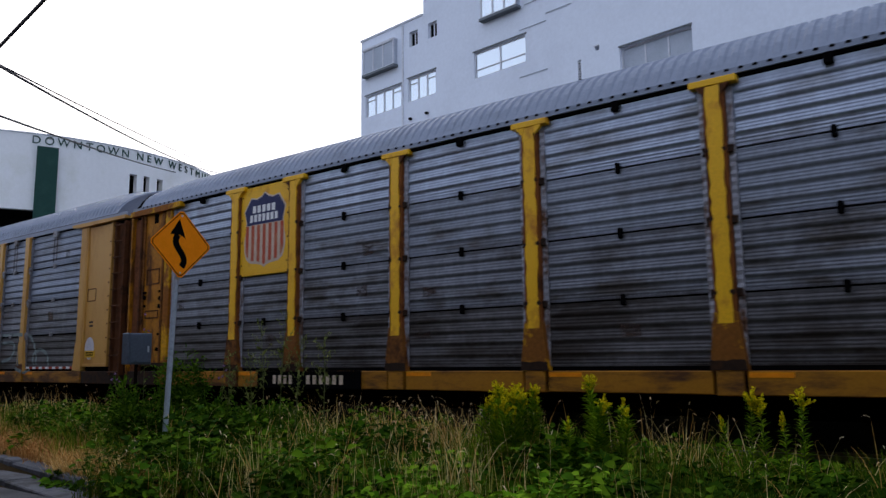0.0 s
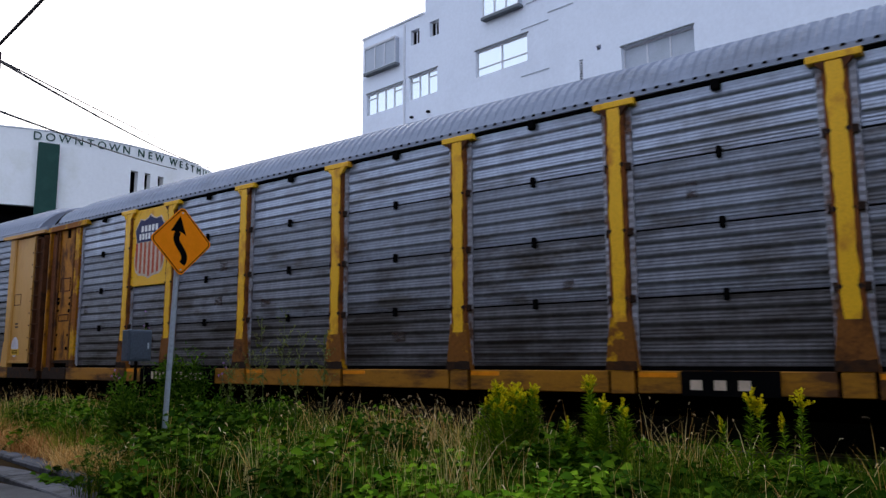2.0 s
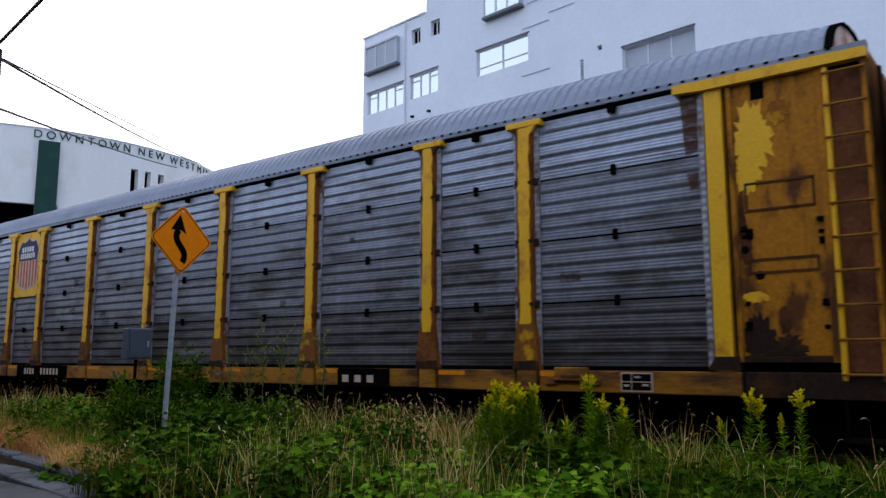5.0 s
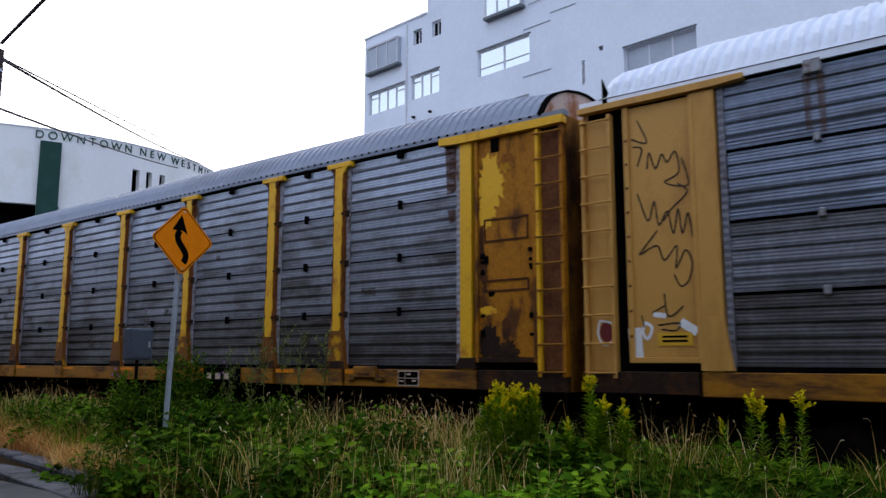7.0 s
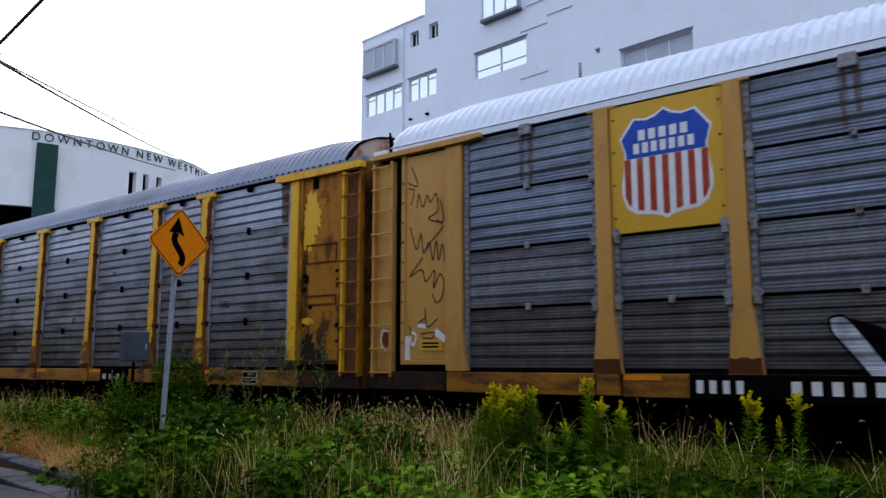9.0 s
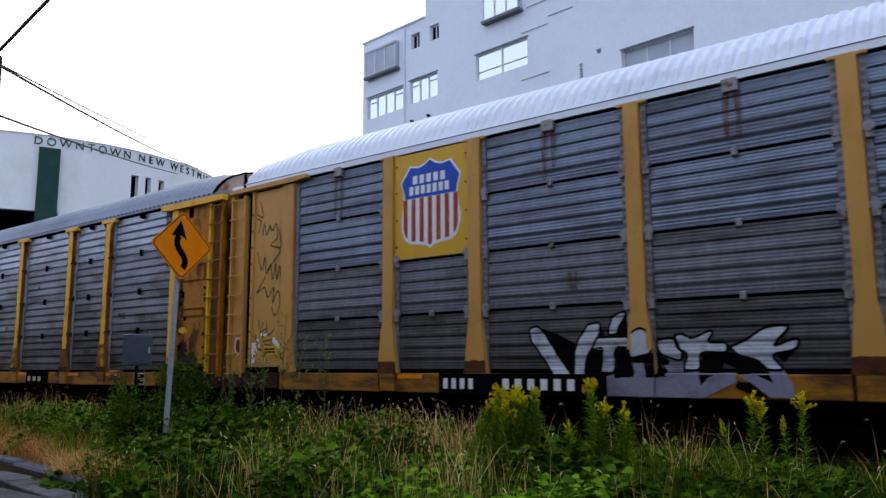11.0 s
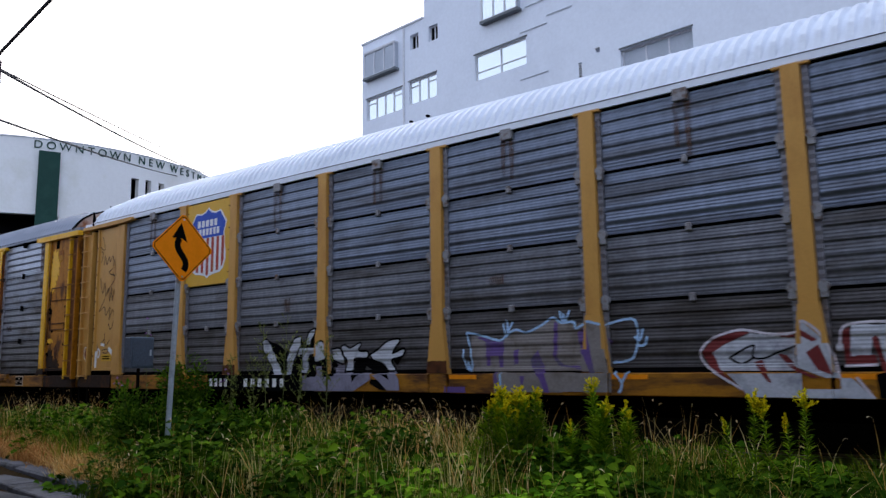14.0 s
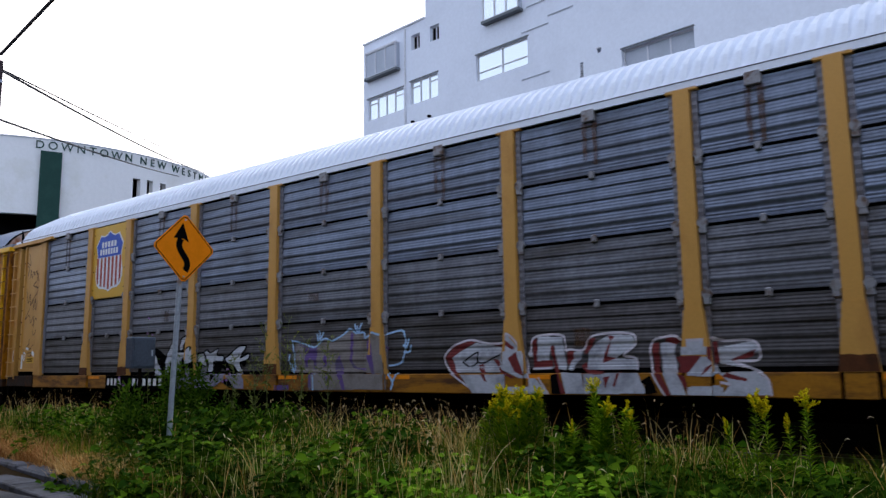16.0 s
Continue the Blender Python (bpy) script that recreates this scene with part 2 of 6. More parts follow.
M["concrete"] = worn("weathered_concrete", (0.105, 0.108, 0.125), (0.055, 0.054, 0.054), 0.9, 0, 0.5, 2.5, grain=50, dark=0.7)
M["soil"] = worn("dry_soil_and_litter", (0.05, 0.033, 0.018), (0.028, 0.024, 0.010), 0.95, 0, 0.5, 1.5, grain=25, dark=0.5, spec=0.0)
# Stone set near black; the shade under the train is in the colour.
M["ballast"] = worn("shade_dark_ballast", (0.018, 0.016, 0.015), (0.011, 0.010, 0.010), 0.9, 0, 0.5, 4, spec=0.0)
M["wood"] = worn("creosoted_wood", (0.07, 0.05, 0.055), (0.04, 0.03, 0.03), 0.9, 0, 0.5, 3, (4, 4, 0.3))
# Near black, so the added back wall reads as the shade under the cars.
M["soot"] = worn("near_black_concrete", (0.03, 0.028, 0.027), (0.02, 0.018, 0.017), 0.95, 0, 0.5, 1.0, spec=0.0)
M["brick"] = worn("dark_red_brick", (0.12, 0.07, 0.055), (0.08, 0.055, 0.05), 0.9, 0, 0.5, 0.7, grain=12, dark=0.7, spec=0.0)
M["cable"] = plain("black_cable", (0.02, 0.02, 0.025), 0.6)


# ---- building tools ----
def mesh_of(name, verts, faces, mat=None, smooth=False):
    me = bpy.data.meshes.new(name)
    me.from_pydata(verts, [], faces)
    if mat:
        me.materials.append(mat)
    if smooth:
        me.polygons.foreach_set("use_smooth", [True] * len(me.polygons))
    return me


def put(name, me, parent=None, label="", m=None):
    ob = new(name, me)
    if parent is not None:
        ob.parent = parent
    if m is not None:
        ob.matrix_basis = m
    if label:
        ob["label"] = label
    return ob


def part(name, bm, material, parent, label=""):
    bmesh.ops.recalc_face_normals(bm, faces=bm.faces[:])
    me = bpy.data.meshes.new(name)
    bm.to_mesh(me)
    bm.free()
    me.materials.append(material)
    return put(name, me, parent, label)


def box(x0, x1, y0, y1, z0, z1, bevel=0.0, bm=None):
    out = bm or bmesh.new()
    r = bmesh.ops.create_cube(out, size=1.0)["verts"]
    for v in r:
        v.co = Vector(((x0 + x1) / 2 + v.co.x * (x1 - x0), (y0 + y1) / 2 + v.co.y * (y1 - y0), (z0 + z1) / 2 + v.co.z * (z1 - z0)))
    if bevel:
        bmesh.ops.bevel(out, geom=list({e for v in r for e in v.link_edges}), offset=bevel, segments=1, affect="EDGES")
    return out


def rod(p, q, r, sides=8, bm=None, r2=None):
    out = bm or bmesh.new()
    p, q = Vector(p), Vector(q)
    t = (q - p).to_track_quat("Z", "Y").to_matrix().to_4x4()
    bmesh.ops.create_cone(out, cap_ends=True, segments=sides, radius1=r, radius2=r if r2 is None else r2, depth=(q - p).length,
                          matrix=Matrix.Translation((p + q) / 2) @ t)
    return out


def prism_xz(pts, y0, y1, bm=None):
    """A flat outline in x and z, with thickness from y0 to y1."""
    out = bm or bmesh.new()
    a = [out.verts.new((x, y0, z)) for x, z in pts]
    b = [out.verts.new((x, y1, z)) for x, z in pts]
    out.faces.new(a)
    out.faces.new(b[::-1])
    n = len(pts)
    for i in range(n):
        out.faces.new((a[i], b[i], b[(i + 1) % n], a[(i + 1) % n]))
    return out


def thing(name, at, label, category, group="", kind=""):
    ob = new(name)
    ob.empty_display_size = 0.2
    ob.matrix_basis = Matrix.Translation(at)
    return tagged(ob, label, category, group, kind)


# ---- ground ----
def bank(x, y):
    """Height of the verge between the road and the rails."""
    def step(a, b, v):
        v = min(1, max(0, (v - a) / (b - a)))
        return v * v * (3 - 2 * v)
    if y < 4.7 or y > 20:
        return -0.06
    n = noise.noise((x * 0.35, y * 0.35, 0)) * 0.07 + noise.noise((x * 1.3, y * 1.3, 4)) * 0.025
    h = -0.06 + 0.16 * (step(5.2, 5.7, y) if x < -9.4 else step(4.7, 5.5, y)) + 0.16 * step(5.8, 7.8, y) - 0.16 * step(8.9, 9.8, y)
    return h + n * step(5.4, 6.2, y) * (1 - step(9.5, 10.5, y))


def build_ground():
    xs = [-1500, -400, -120, -60] + [-45 + 0.5 * i for i in range(121)] + [30, 60, 120, 400, 1500]
    ys = [-1500, -400, -100, -30, 0, 4, 4.5, 4.75] + [5 + 0.25 * i for i in range(41)] + [18, 25, 60, 120, 400, 1500]
    verts = [(x, y, bank(x, y)) for y in ys for x in xs]
    nx = len(xs)
    faces = [(j * nx + i, j * nx + i + 1, (j + 1) * nx + i + 1, (j + 1) * nx + i) for j in range(len(ys) - 1) for i in range(nx - 1)]
    tagged(put("ground", mesh_of("ground", verts, faces, M["soil"], True)), "dry soil verge with dead grass litter", "ground", kind="structure")
    road = part("road", box(-90, 60, -1.3, 4.75, -0.08, 0.0), M["asphalt"], None)
    tagged(road, "worn grey asphalt road beside a broken kerb", "road", kind="structure")
    bed = bmesh.new()
    for y0, z0, y1, z1 in ((9.3, -0.08, 9.9, 0.02), (9.9, 0.02, 14.1, 0.02)):
        bed.faces.new([bed.verts.new(p) for p in ((-120, y0, z0), (80, y0, z0), (80, y1, z1), (-120, y1, z1))])
    # Added wall: keeps lit ground behind the train out of the gap below.
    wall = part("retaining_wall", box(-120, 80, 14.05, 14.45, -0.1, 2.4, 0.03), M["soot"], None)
    tagged(wall, "added near-black wall that fills the view under the cars", "wall", kind="structure")
    tagged(part("track_bed", bed, M["ballast"], None), "crushed stone bed, near black for the shade under the cars", "ballast", kind="structure")


def build_light_blockers():
    """Unseen dark walls along the near side of the road, added to close the place behind the eye and block low sky
    light.
    """
    for x0, x1, h in ((-90, -32, 7.2), (-31.96, -2, 7.6), (-1.96, 26, 7.4), (26.04, 60, 7.2)):
        w = (x1 - x0) / 2
        ob = part("wall_south", box(-w, w, -0.5, 0, -0.05, h, 0.03), M["brick"], None)
        ob.location = ((x0 + x1) / 2, -1.3, 0)
        tagged(ob, "unseen dark brick wall added to block low sky light", "wall", kind="structure")


def build_kerb():
    kerb = thing("kerb", (0, 0, 0), "broken concrete kerb stones with weeds in the joints", "kerb", kind="structure")
    gutter = thing("gutter", (0, 0, 0), "cracked concrete gutter slabs beside the road", "gutter", kind="structure")
    random.seed(5)
    x = -40.0
    while x < -9.9:
        w = random.uniform(1.1, 1.6)
        y = 5.50 - 0.12 * (x + 11)
        y = min(y, 5.50 - 0.12 * (x + 11), 6.6)
        slant = math.degrees(math.atan(-0.12)) if y < 6.6 else 0
        b = box(0, w - 0.03, -0.16, 0.16, -0.12, 0.13, 0.03)
        for v in b.verts:
            v.co += Vector([random.uniform(-0.012, 0.012) for _ in range(3)])
        st = part("kerb_stone", b, M["concrete"], kerb)
        st.matrix_basis = pose(x, y, 0, random.uniform(-2, 2), random.uniform(-1.5, 1.5), slant + random.uniform(-1.5, 1.5))
        g = box(0, w - 0.05, -0.62, -0.18, -0.1, 0.022, 0.015)
        sl = part("slab", g, M["concrete"], gutter)
        sl.matrix_basis = pose(x, y, 0.0, random.uniform(-1, 1), random.uniform(-1, 1), slant + random.uniform(-2, 2))
        x += w


def build_rails():
    for y in (11.32, 12.755):
        bm = box(-120, 80, y - 0.035, y + 0.035, 0.14, 0.18)
        box(-120, 80, y - 0.01, y + 0.01, 0.07, 0.14, bm=bm)
        box(-120, 80, y - 0.07, y + 0.07, 0.05, 0.07, bm=bm)
        tagged(part("rail", bm, M["steel"], None), "worn steel rail on dark ties", "rail", "track rails", "structure")
    ties = thing("railway_ties", (0, 0, 0), "creosoted wooden ties under the rails", "railway tie", kind="structure")
    tie = box(-0.11, 0.11, 10.75, 13.35, -0.06, 0.055, 0.01)
    bmesh.ops.recalc_face_normals(tie, faces=tie.faces[:])
    me = bpy.data.meshes.new("tie")
    tie.to_mesh(me)
    tie.free()
    me.materials.append(M["wood"])
    for i in range(90):
        put("tie", me, ties, m=pose(-44 + 0.55 * i, 0, 0, 0, 0, 0))


# ---- walls with openings ----
def pierced(x0, x1, z0, z1, holes, depth, place):
    """A wall face with openings and their reveals. holes: (xa, xb, za, zb). place(x, z, d) gives a point d behind the face."""
    xs = sorted({x0, x1, *[h[0] for h in holes], *[h[1] for h in holes]})
    zs = sorted({z0, z1, *[h[2] for h in holes], *[h[3] for h in holes]})
    fine = []
    for a, b in zip(xs, xs[1:]):
        n = max(1, int((b - a) / 1.5))
        fine += [a + (b - a) * i / n for i in range(n)]
    xs = fine + [xs[-1]]
    bm = bmesh.new()
    seen = {}

    def vert(x, z, d):
        k = (round(x, 4), round(z, 4), d)
        if k not in seen:
            seen[k] = bm.verts.new(place(x, z, d))
        return seen[k]

    def is_open(x, z):
        return any(h[0] < x < h[1] and h[2] < z < h[3] for h in holes)

    nx, nz = len(xs) - 1, len(zs) - 1
    solid = [[not is_open((xs[i] + xs[i + 1]) / 2, (zs[j] + zs[j + 1]) / 2) for j in range(nz)] for i in range(nx)]
    for i in range(nx):
        for j in range(nz):
            if not solid[i][j]:
                continue
            a, b, c, d = xs[i], xs[i + 1], zs[j], zs[j + 1]
            bm.faces.new([vert(a, c, 0), vert(b, c, 0), vert(b, d, 0), vert(a, d, 0)])
            bm.faces.new([vert(a, d, depth), vert(b, d, depth), vert(b, c, depth), vert(a, c, depth)])
            for (u, w, di, dj) in (((a, c), (b, c), 0, -1), ((b, c), (b, d), 1, 0), ((b, d), (a, d), 0, 1), ((a, d), (a, c), -1, 0)):
                p, q = i + di, j + dj
                if p < 0 or q < 0 or p >= nx or q >= nz or not solid[p][q]:
                    bm.faces.new([vert(*u, 0), vert(*u, depth), vert(*w, depth), vert(*w, 0)])
    return bm


def flat_window(parent, place, x0, x1, z0, z1, cols, transom=None, glass="glass", back=0.14, low=False):
    """A framed window in an opening: frame, bars and one pane for each light."""
    win = new("window")
    win.parent = parent
    t = 0.07

    def slab(a, b, c, d, y0, y1, bm=None):
        out = bm or bmesh.new()
        v = [out.verts.new(place(x, z, y)) for y in (y0, y1) for x, z in ((a, c), (b, c), (b, d), (a, d))]
        for f in ((0, 1, 2, 3), (7, 6, 5, 4), (0, 4, 5, 1), (1, 5, 6, 2), (2, 6, 7, 3), (3, 7, 4, 0)):
            out.faces.new([v[k] for k in f])
        return out
    fr = bmesh.new()
    for a, b, c, d in ((x0, x1, z0, z0 + t), (x0, x1, z1 - t, z1), (x0, x0 + t, z0 + t, z1 - t), (x1 - t, x1, z0 + t, z1 - t)):
        slab(a, b, c, d, back - 0.05, back + 0.05, fr)
    part("window_frame", fr, M["frame"], win)
    w = (x1 - x0 - 2 * t) / cols
    for i in range(cols):
        a, b = x0 + t + i * w, x0 + t + (i + 1) * w
        if i:
            part("mullion", slab(a - 0.04, a + 0.04, z0 + t, z1 - t, back - 0.04, back + 0.04), M["frame"], win)
        cuts = [z0 + t, z1 - t]
        if transom and transom[i]:
            zt = z0 + transom[i] * (z1 - z0)
            part("transom", slab(a + 0.04, b - 0.04, zt - 0.03, zt + 0.03, back - 0.035, back + 0.035), M["frame"], win)
            cuts.insert(1, zt)
        for c, d in zip(cuts, cuts[1:]):
            part("pane", slab(a + 0.005, b - 0.005, c + 0.005, d - 0.005, back + 0.012, back + 0.02), M[glass], win)
    return win


def build_main_building():
    az = radians(84.3)
    ux, uy = math.sin(az), -math.cos(az)
    cx, cy = -36.756, 37.635

    def place(a, z, d):
        return (cx + ux * a - uy * d, cy + uy * a + ux * d, z)
    b = thing("office_building", (0, 0, 0), "large white painted multi-storey building behind the railway", "building")
    low = [(0.34, 3.98, 18.38, 19.92), (4.63, 6.11, 18.47, 20.06), (4.76, 5.57, 22.22, 23.26)]
    high = [(6.11, 7.20, 18.47, 20.06), (6.52, 7.34, 22.28, 23.32), (10.47, 14.41, 18.5, 20.15), (20.45, 24.4, 13.6, 17.5), (17.88, 18.1, 16.2, 17.55),
            (10.45, 14.32, 14.9, 16.6), (19.02, 19.24, 17.78, 17.98), (26.6, 30.2, 18.5, 20.1)]
    holes = [h for h in low if h[1] < 6.11] + [(4.63, 7.20, 18.47, 20.06)] + high[1:]
    part("wall", pierced(-0.13, 60, 0, 24.05, holes, 0.35, place), M["wall"], b)
    part("upper_wall", pierced(6.11, 60, 24.05, 42, [], 0.35, place), M["wall"], b)

    def block(name, a0, a1, d0, d1, z0, z1, mat, label=""):
        bm = bmesh.new()
        v = [bm.verts.new(place(a, z, d)) for d in (d0, d1) for a, z in ((a0, z0), (a1, z0), (a1, z1), (a0, z1))]
        for f in ((0, 1, 2, 3), (7, 6, 5, 4), (0, 4, 5, 1), (1, 5, 6, 2), (2, 6, 7, 3), (3, 7, 4, 0)):
            bm.faces.new([v[k] for k in f])
        return part(name, bm, M[mat], b, label)
    block("side_wall", -0.13, 0.35, 0.35, 24, 0, 24.0, "wall")
    block("side_wall", 59.6, 60, 0.35, 24, 0, 41.9, "wall")
    block("side_wall", 6.11, 6.46, 0.35, 24, 24.0, 41.9, "wall")
    block("back_wall", 0.35, 59.6, 23.6, 24, 0, 41.9, "wall")
    block("roof", 0.35, 6.2, 0.3, 23.6, 23.6, 23.9, "grey")
    block("roof", 6.4, 59.6, 0.3, 23.6, 41.3, 41.7, "grey")
    # inner floor and wall in near black, so the rooms look unlit
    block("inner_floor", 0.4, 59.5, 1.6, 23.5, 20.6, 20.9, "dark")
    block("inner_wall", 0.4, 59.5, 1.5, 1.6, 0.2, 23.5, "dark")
    # slim coping and a service pipe down the face
    block("coping", -0.18, 6.05, -0.08, 0.4, 24.05, 24.17, "frame")
    block("downpipe", 4.15, 4.25, -0.10, 0.0, 8, 23.9, "frame")
    flat_window(b, place, 0.34, 3.98, 18.38, 19.92, 4, (0.76, 0, 0, 0.76))
    flat_window(b, place, 4.63, 7.20, 18.47, 20.06, 3, (0.76, 0, 0.76))
    flat_window(b, place, 4.76, 5.57, 22.22, 23.26, 2, glass="dark", back=0.22)
    flat_window(b, place, 6.52, 7.34, 22.28, 23.32, 2, glass="dark", back=0.22)
    flat_window(b, place, 10.47, 14.41, 18.5, 20.15, 2, (0.34, 0.34))
    flat_window(b, place, 10.45, 14.32, 14.9, 16.6, 3, (0.7, 0.7, 0.7), glass="glass_dull")
    flat_window(b, place, 20.45, 24.4, 13.6, 17.5, 3, glass="glass_dull", back=0.25)
    flat_window(b, place, 26.6, 30.2, 18.5, 20.1, 3)
    for a0, a1, z in ((10.4, 14.5, 20.17), (0.28, 4.04, 19.95), (4.58, 7.25, 20.08), (20.4, 24.45, 17.52)):
        block("lintel_drip", a0, a1, -0.05, 0.02, z, z + 0.07, "grey")
    # projecting bays with dark undersides
    for a0, a1, z0, z1, cols, gl in ((0.45, 3.6, 21.35, 23.1, 3, "glass_dull"), (11.34, 14.08, 21.95, 24.4, 3, "glass")):
        block("bay_floor", a0 - 0.08, a1 + 0.08, -0.42, 0.0, z0 - 0.16, z0, "grey")
        block("bay_top", a0 - 0.04, a1 + 0.04, -0.40, 0.0, z1, z1 + 0.1, "frame")
        block("bay_side", a0, a0 + 0.08, -0.36, 0.0, z0, z1, "frame")
        block("bay_side", a1 - 0.08, a1, -0.36, 0.0, z0, z1, "glass_dull")
        flat_window(b, place, a0, a1, z0, z1, cols, glass=gl, back=-0.32)
    # louvres, small vent, ledges
    for i in range(9):
        block("louvre", 17.88, 18.1, 0.02, 0.12, 16.25 + 0.145 * i, 16.31 + 0.145 * i, "frame")
    block("vent_hood", 19.0, 19.26, -0.12, 0.0, 17.98, 18.03, "frame")
    for a, z in ((4.94, 17.28), (6.46, 17.31)):
        block("pipe_stub", a - 0.09, a + 0.09, -0.2, 0.0, z - 0.06, z + 0.06, "dark")
    for a0, a1, z in ((14.0, 15.9, 20.46), (13.95, 15.9, 17.64), (14.4, 15.9, 21.9), (15.9, 17.6, 20.9)):
        block("ledge", a0, a1, -0.05, 0.0, z, z + 0.04, "glass_dull")
    return b


def letter(ch, size, mat, parent, m):
    cu = bpy.data.curves.new("letter", "FONT")
    cu.body, cu.size, cu.extrude, cu.align_x = ch, size, 0.02, "CENTER"
    cu.offset = 0.0
    tmp = bpy.data.objects.new("letter_source", cu)
    me = bpy.data.meshes.new_from_object(tmp)
    bpy.data.objects.remove(tmp)
    bpy.data.curves.remove(cu)
    me.materials.append(mat)
    ob = put("letter", me, parent)
    ob.matrix_basis = m
    return ob


def build_parkade():
    cx, cy, r = -61.157, 26.246, 14.43
    p = thing("parking_structure", (0, 0, 0), "white curved concrete parking structure with a dark green column", "building")

    def place(deg, z, d):
        a = radians(deg)
        return (cx + (r - d) * math.cos(a), cy + (r - d) * math.sin(a), z)
    holes = [(-0.05, 2.05, 12.15, 14.0), (4.0, 5.77, 12.2, 14.03), (8.14, 10.02, 12.3, 14.03), (-62, -17.3, 7.6, 10.9)]
    part("curved_wall", pierced(-75, 75, 0, 15.6, holes, 0.4, place), M["wall_white"], p)
    part("column", pierced(-22.3, -17.7, 0, 14.82, [], 0.35, lambda a, z, d: place(a, z, d - 0.3)), M["green"], p, "dark green tiled column")
    # slab and inner wall carry the deck's shade in their black colour
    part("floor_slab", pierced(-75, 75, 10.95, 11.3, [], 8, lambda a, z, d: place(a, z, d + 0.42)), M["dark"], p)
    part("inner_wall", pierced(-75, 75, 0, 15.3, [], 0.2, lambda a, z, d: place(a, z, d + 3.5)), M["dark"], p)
    part("roof", pierced(-75, 75, 15.0, 15.2, [], 3.0, lambda a, z, d: place(a, z, d + 0.42)), M["wall_white"], p)
    part("coping", pierced(-75, 75, 15.6, 15.68, [], 0.5, lambda a, z, d: place(a, z, d - 0.05)), M["frame"], p)
    sign = thing("building_lettering", (0, 0, 0), "dark green capital letters along the curved parapet", "sign")
    a = -24.0
    for ch in "DOWNTOWN NEW WESTMINSTER":
        step = {" ": 1.3, "I": 1.6, "W": 3.5, "M": 3.4, "E": 2.5, "S": 2.4, "T": 2.6}.get(ch, 2.85)
        if ch != " ":
            m = Matrix.Translation(place(a + step / 2, 15.02, -0.05)) @ pose(0, 0, 0, 90, 0, 90 + a + step / 2)
            letter(ch, 0.70, M["green"], sign, m)
        a += step
    letter("P", 0.55, M["green"], sign, Matrix.Translation(place(-5.0, 11.5, -0.05)) @ pose(0, 0, 0, 90, 0, 85))


# ---- the train ----
ZR, FACE, DEEP = 0.18, 10.514, 3.05     # rail top, near side of the cars, their width
SILL0, SILL1, EAVE = 1.13, 1.45, 5.45


def relief(z, h):
    """How far a corrugated panel stands out (negative: towards the road) at height z of h: fine ribs all over, and four rounded steps."""
    if z < 0.03 or z > h - 0.03:
        return -0.012
    out = -0.0046 * (0.5 + 0.5 * math.sin(2 * math.pi * z / 0.050))
    u = (z / h - 0.17) / 0.83
    if u > 0:
        q = u * 4 % 1
        f = q / 0.18 if q < 0.18 else (1 - q) / 0.82
        out -= 0.021 * f * f * (3 - 2 * f)
    return out


def panel_heights(h):
    n = int((h - 0.06) / 0.0092)
    return [0.0, 0.029] + [0.031 + (h - 0.062) * k / n for k in range(n + 1)] + [h - 0.029, h]


def panel_mesh(w, h, mat, seed):
    zs = panel_heights(h)
    rnd = random.Random(seed)
    xs = [0, 0.03] + [w * k / 4 for k in range(1, 4)] + [w - 0.03, w]
    dent = [rnd.uniform(-0.006, 0.006) for _ in xs]
    verts, faces = [], []
    for i, x in enumerate(xs):
        edge = 0.35 if i in (0, len(xs) - 1) else 1
        verts += [(x, relief(z, h) * edge + dent[i] * math.sin(z * 3 + i), z) for z in zs]
    n = len(zs)
    for i in range(len(xs) - 1):
        faces += [(i * n + k, (i + 1) * n + k, (i + 1) * n + k + 1, i * n + k + 1) for k in range(n - 1)]
    base = len(verts)
    verts += [(0, 0.03, 0), (w, 0.03, 0), (w, 0.03, h), (0, 0.03, h)]
    last = (len(xs) - 1) * n
    faces += [(base, base + 3, base + 2, base + 1), (0, base, base + 1, last), (n - 1, last + n - 1, base + 2, base + 3),
              (0, n - 1, base + 3, base), (last, base + 1, base + 2, last + n - 1)]
    return mesh_of("panel", verts, faces, mat)


SHIELD = [(0, 1), (0.09, 0.95), (0.20, 0.925), (0.34, 0.945), (0.5, 0.77), (0.445, 0.62), (0.455, 0.48), (0.49, 0.34), (0.485, 0.24), (0.43, 0.12), (0.33, 0.065),
          (0.16, 0.05), (0.06, 0.03), (0, 0)]


def shield_x(z):
    for (a, b), (c, d) in zip(SHIELD, SHIELD[1:]):
        if d <= z <= b:
            return a + (c - a) * (b - z) / max(1e-6, b - d)
    return 0


def shield_low(x):
    pts = [p for p in SHIELD if p[1] < 0.35][::-1]
    for (a, b), (c, d) in zip(pts, pts[1:]):
        if a <= x <= c:
            return b + (d - b) * (x - a) / max(1e-6, c - a)
    return 0.3


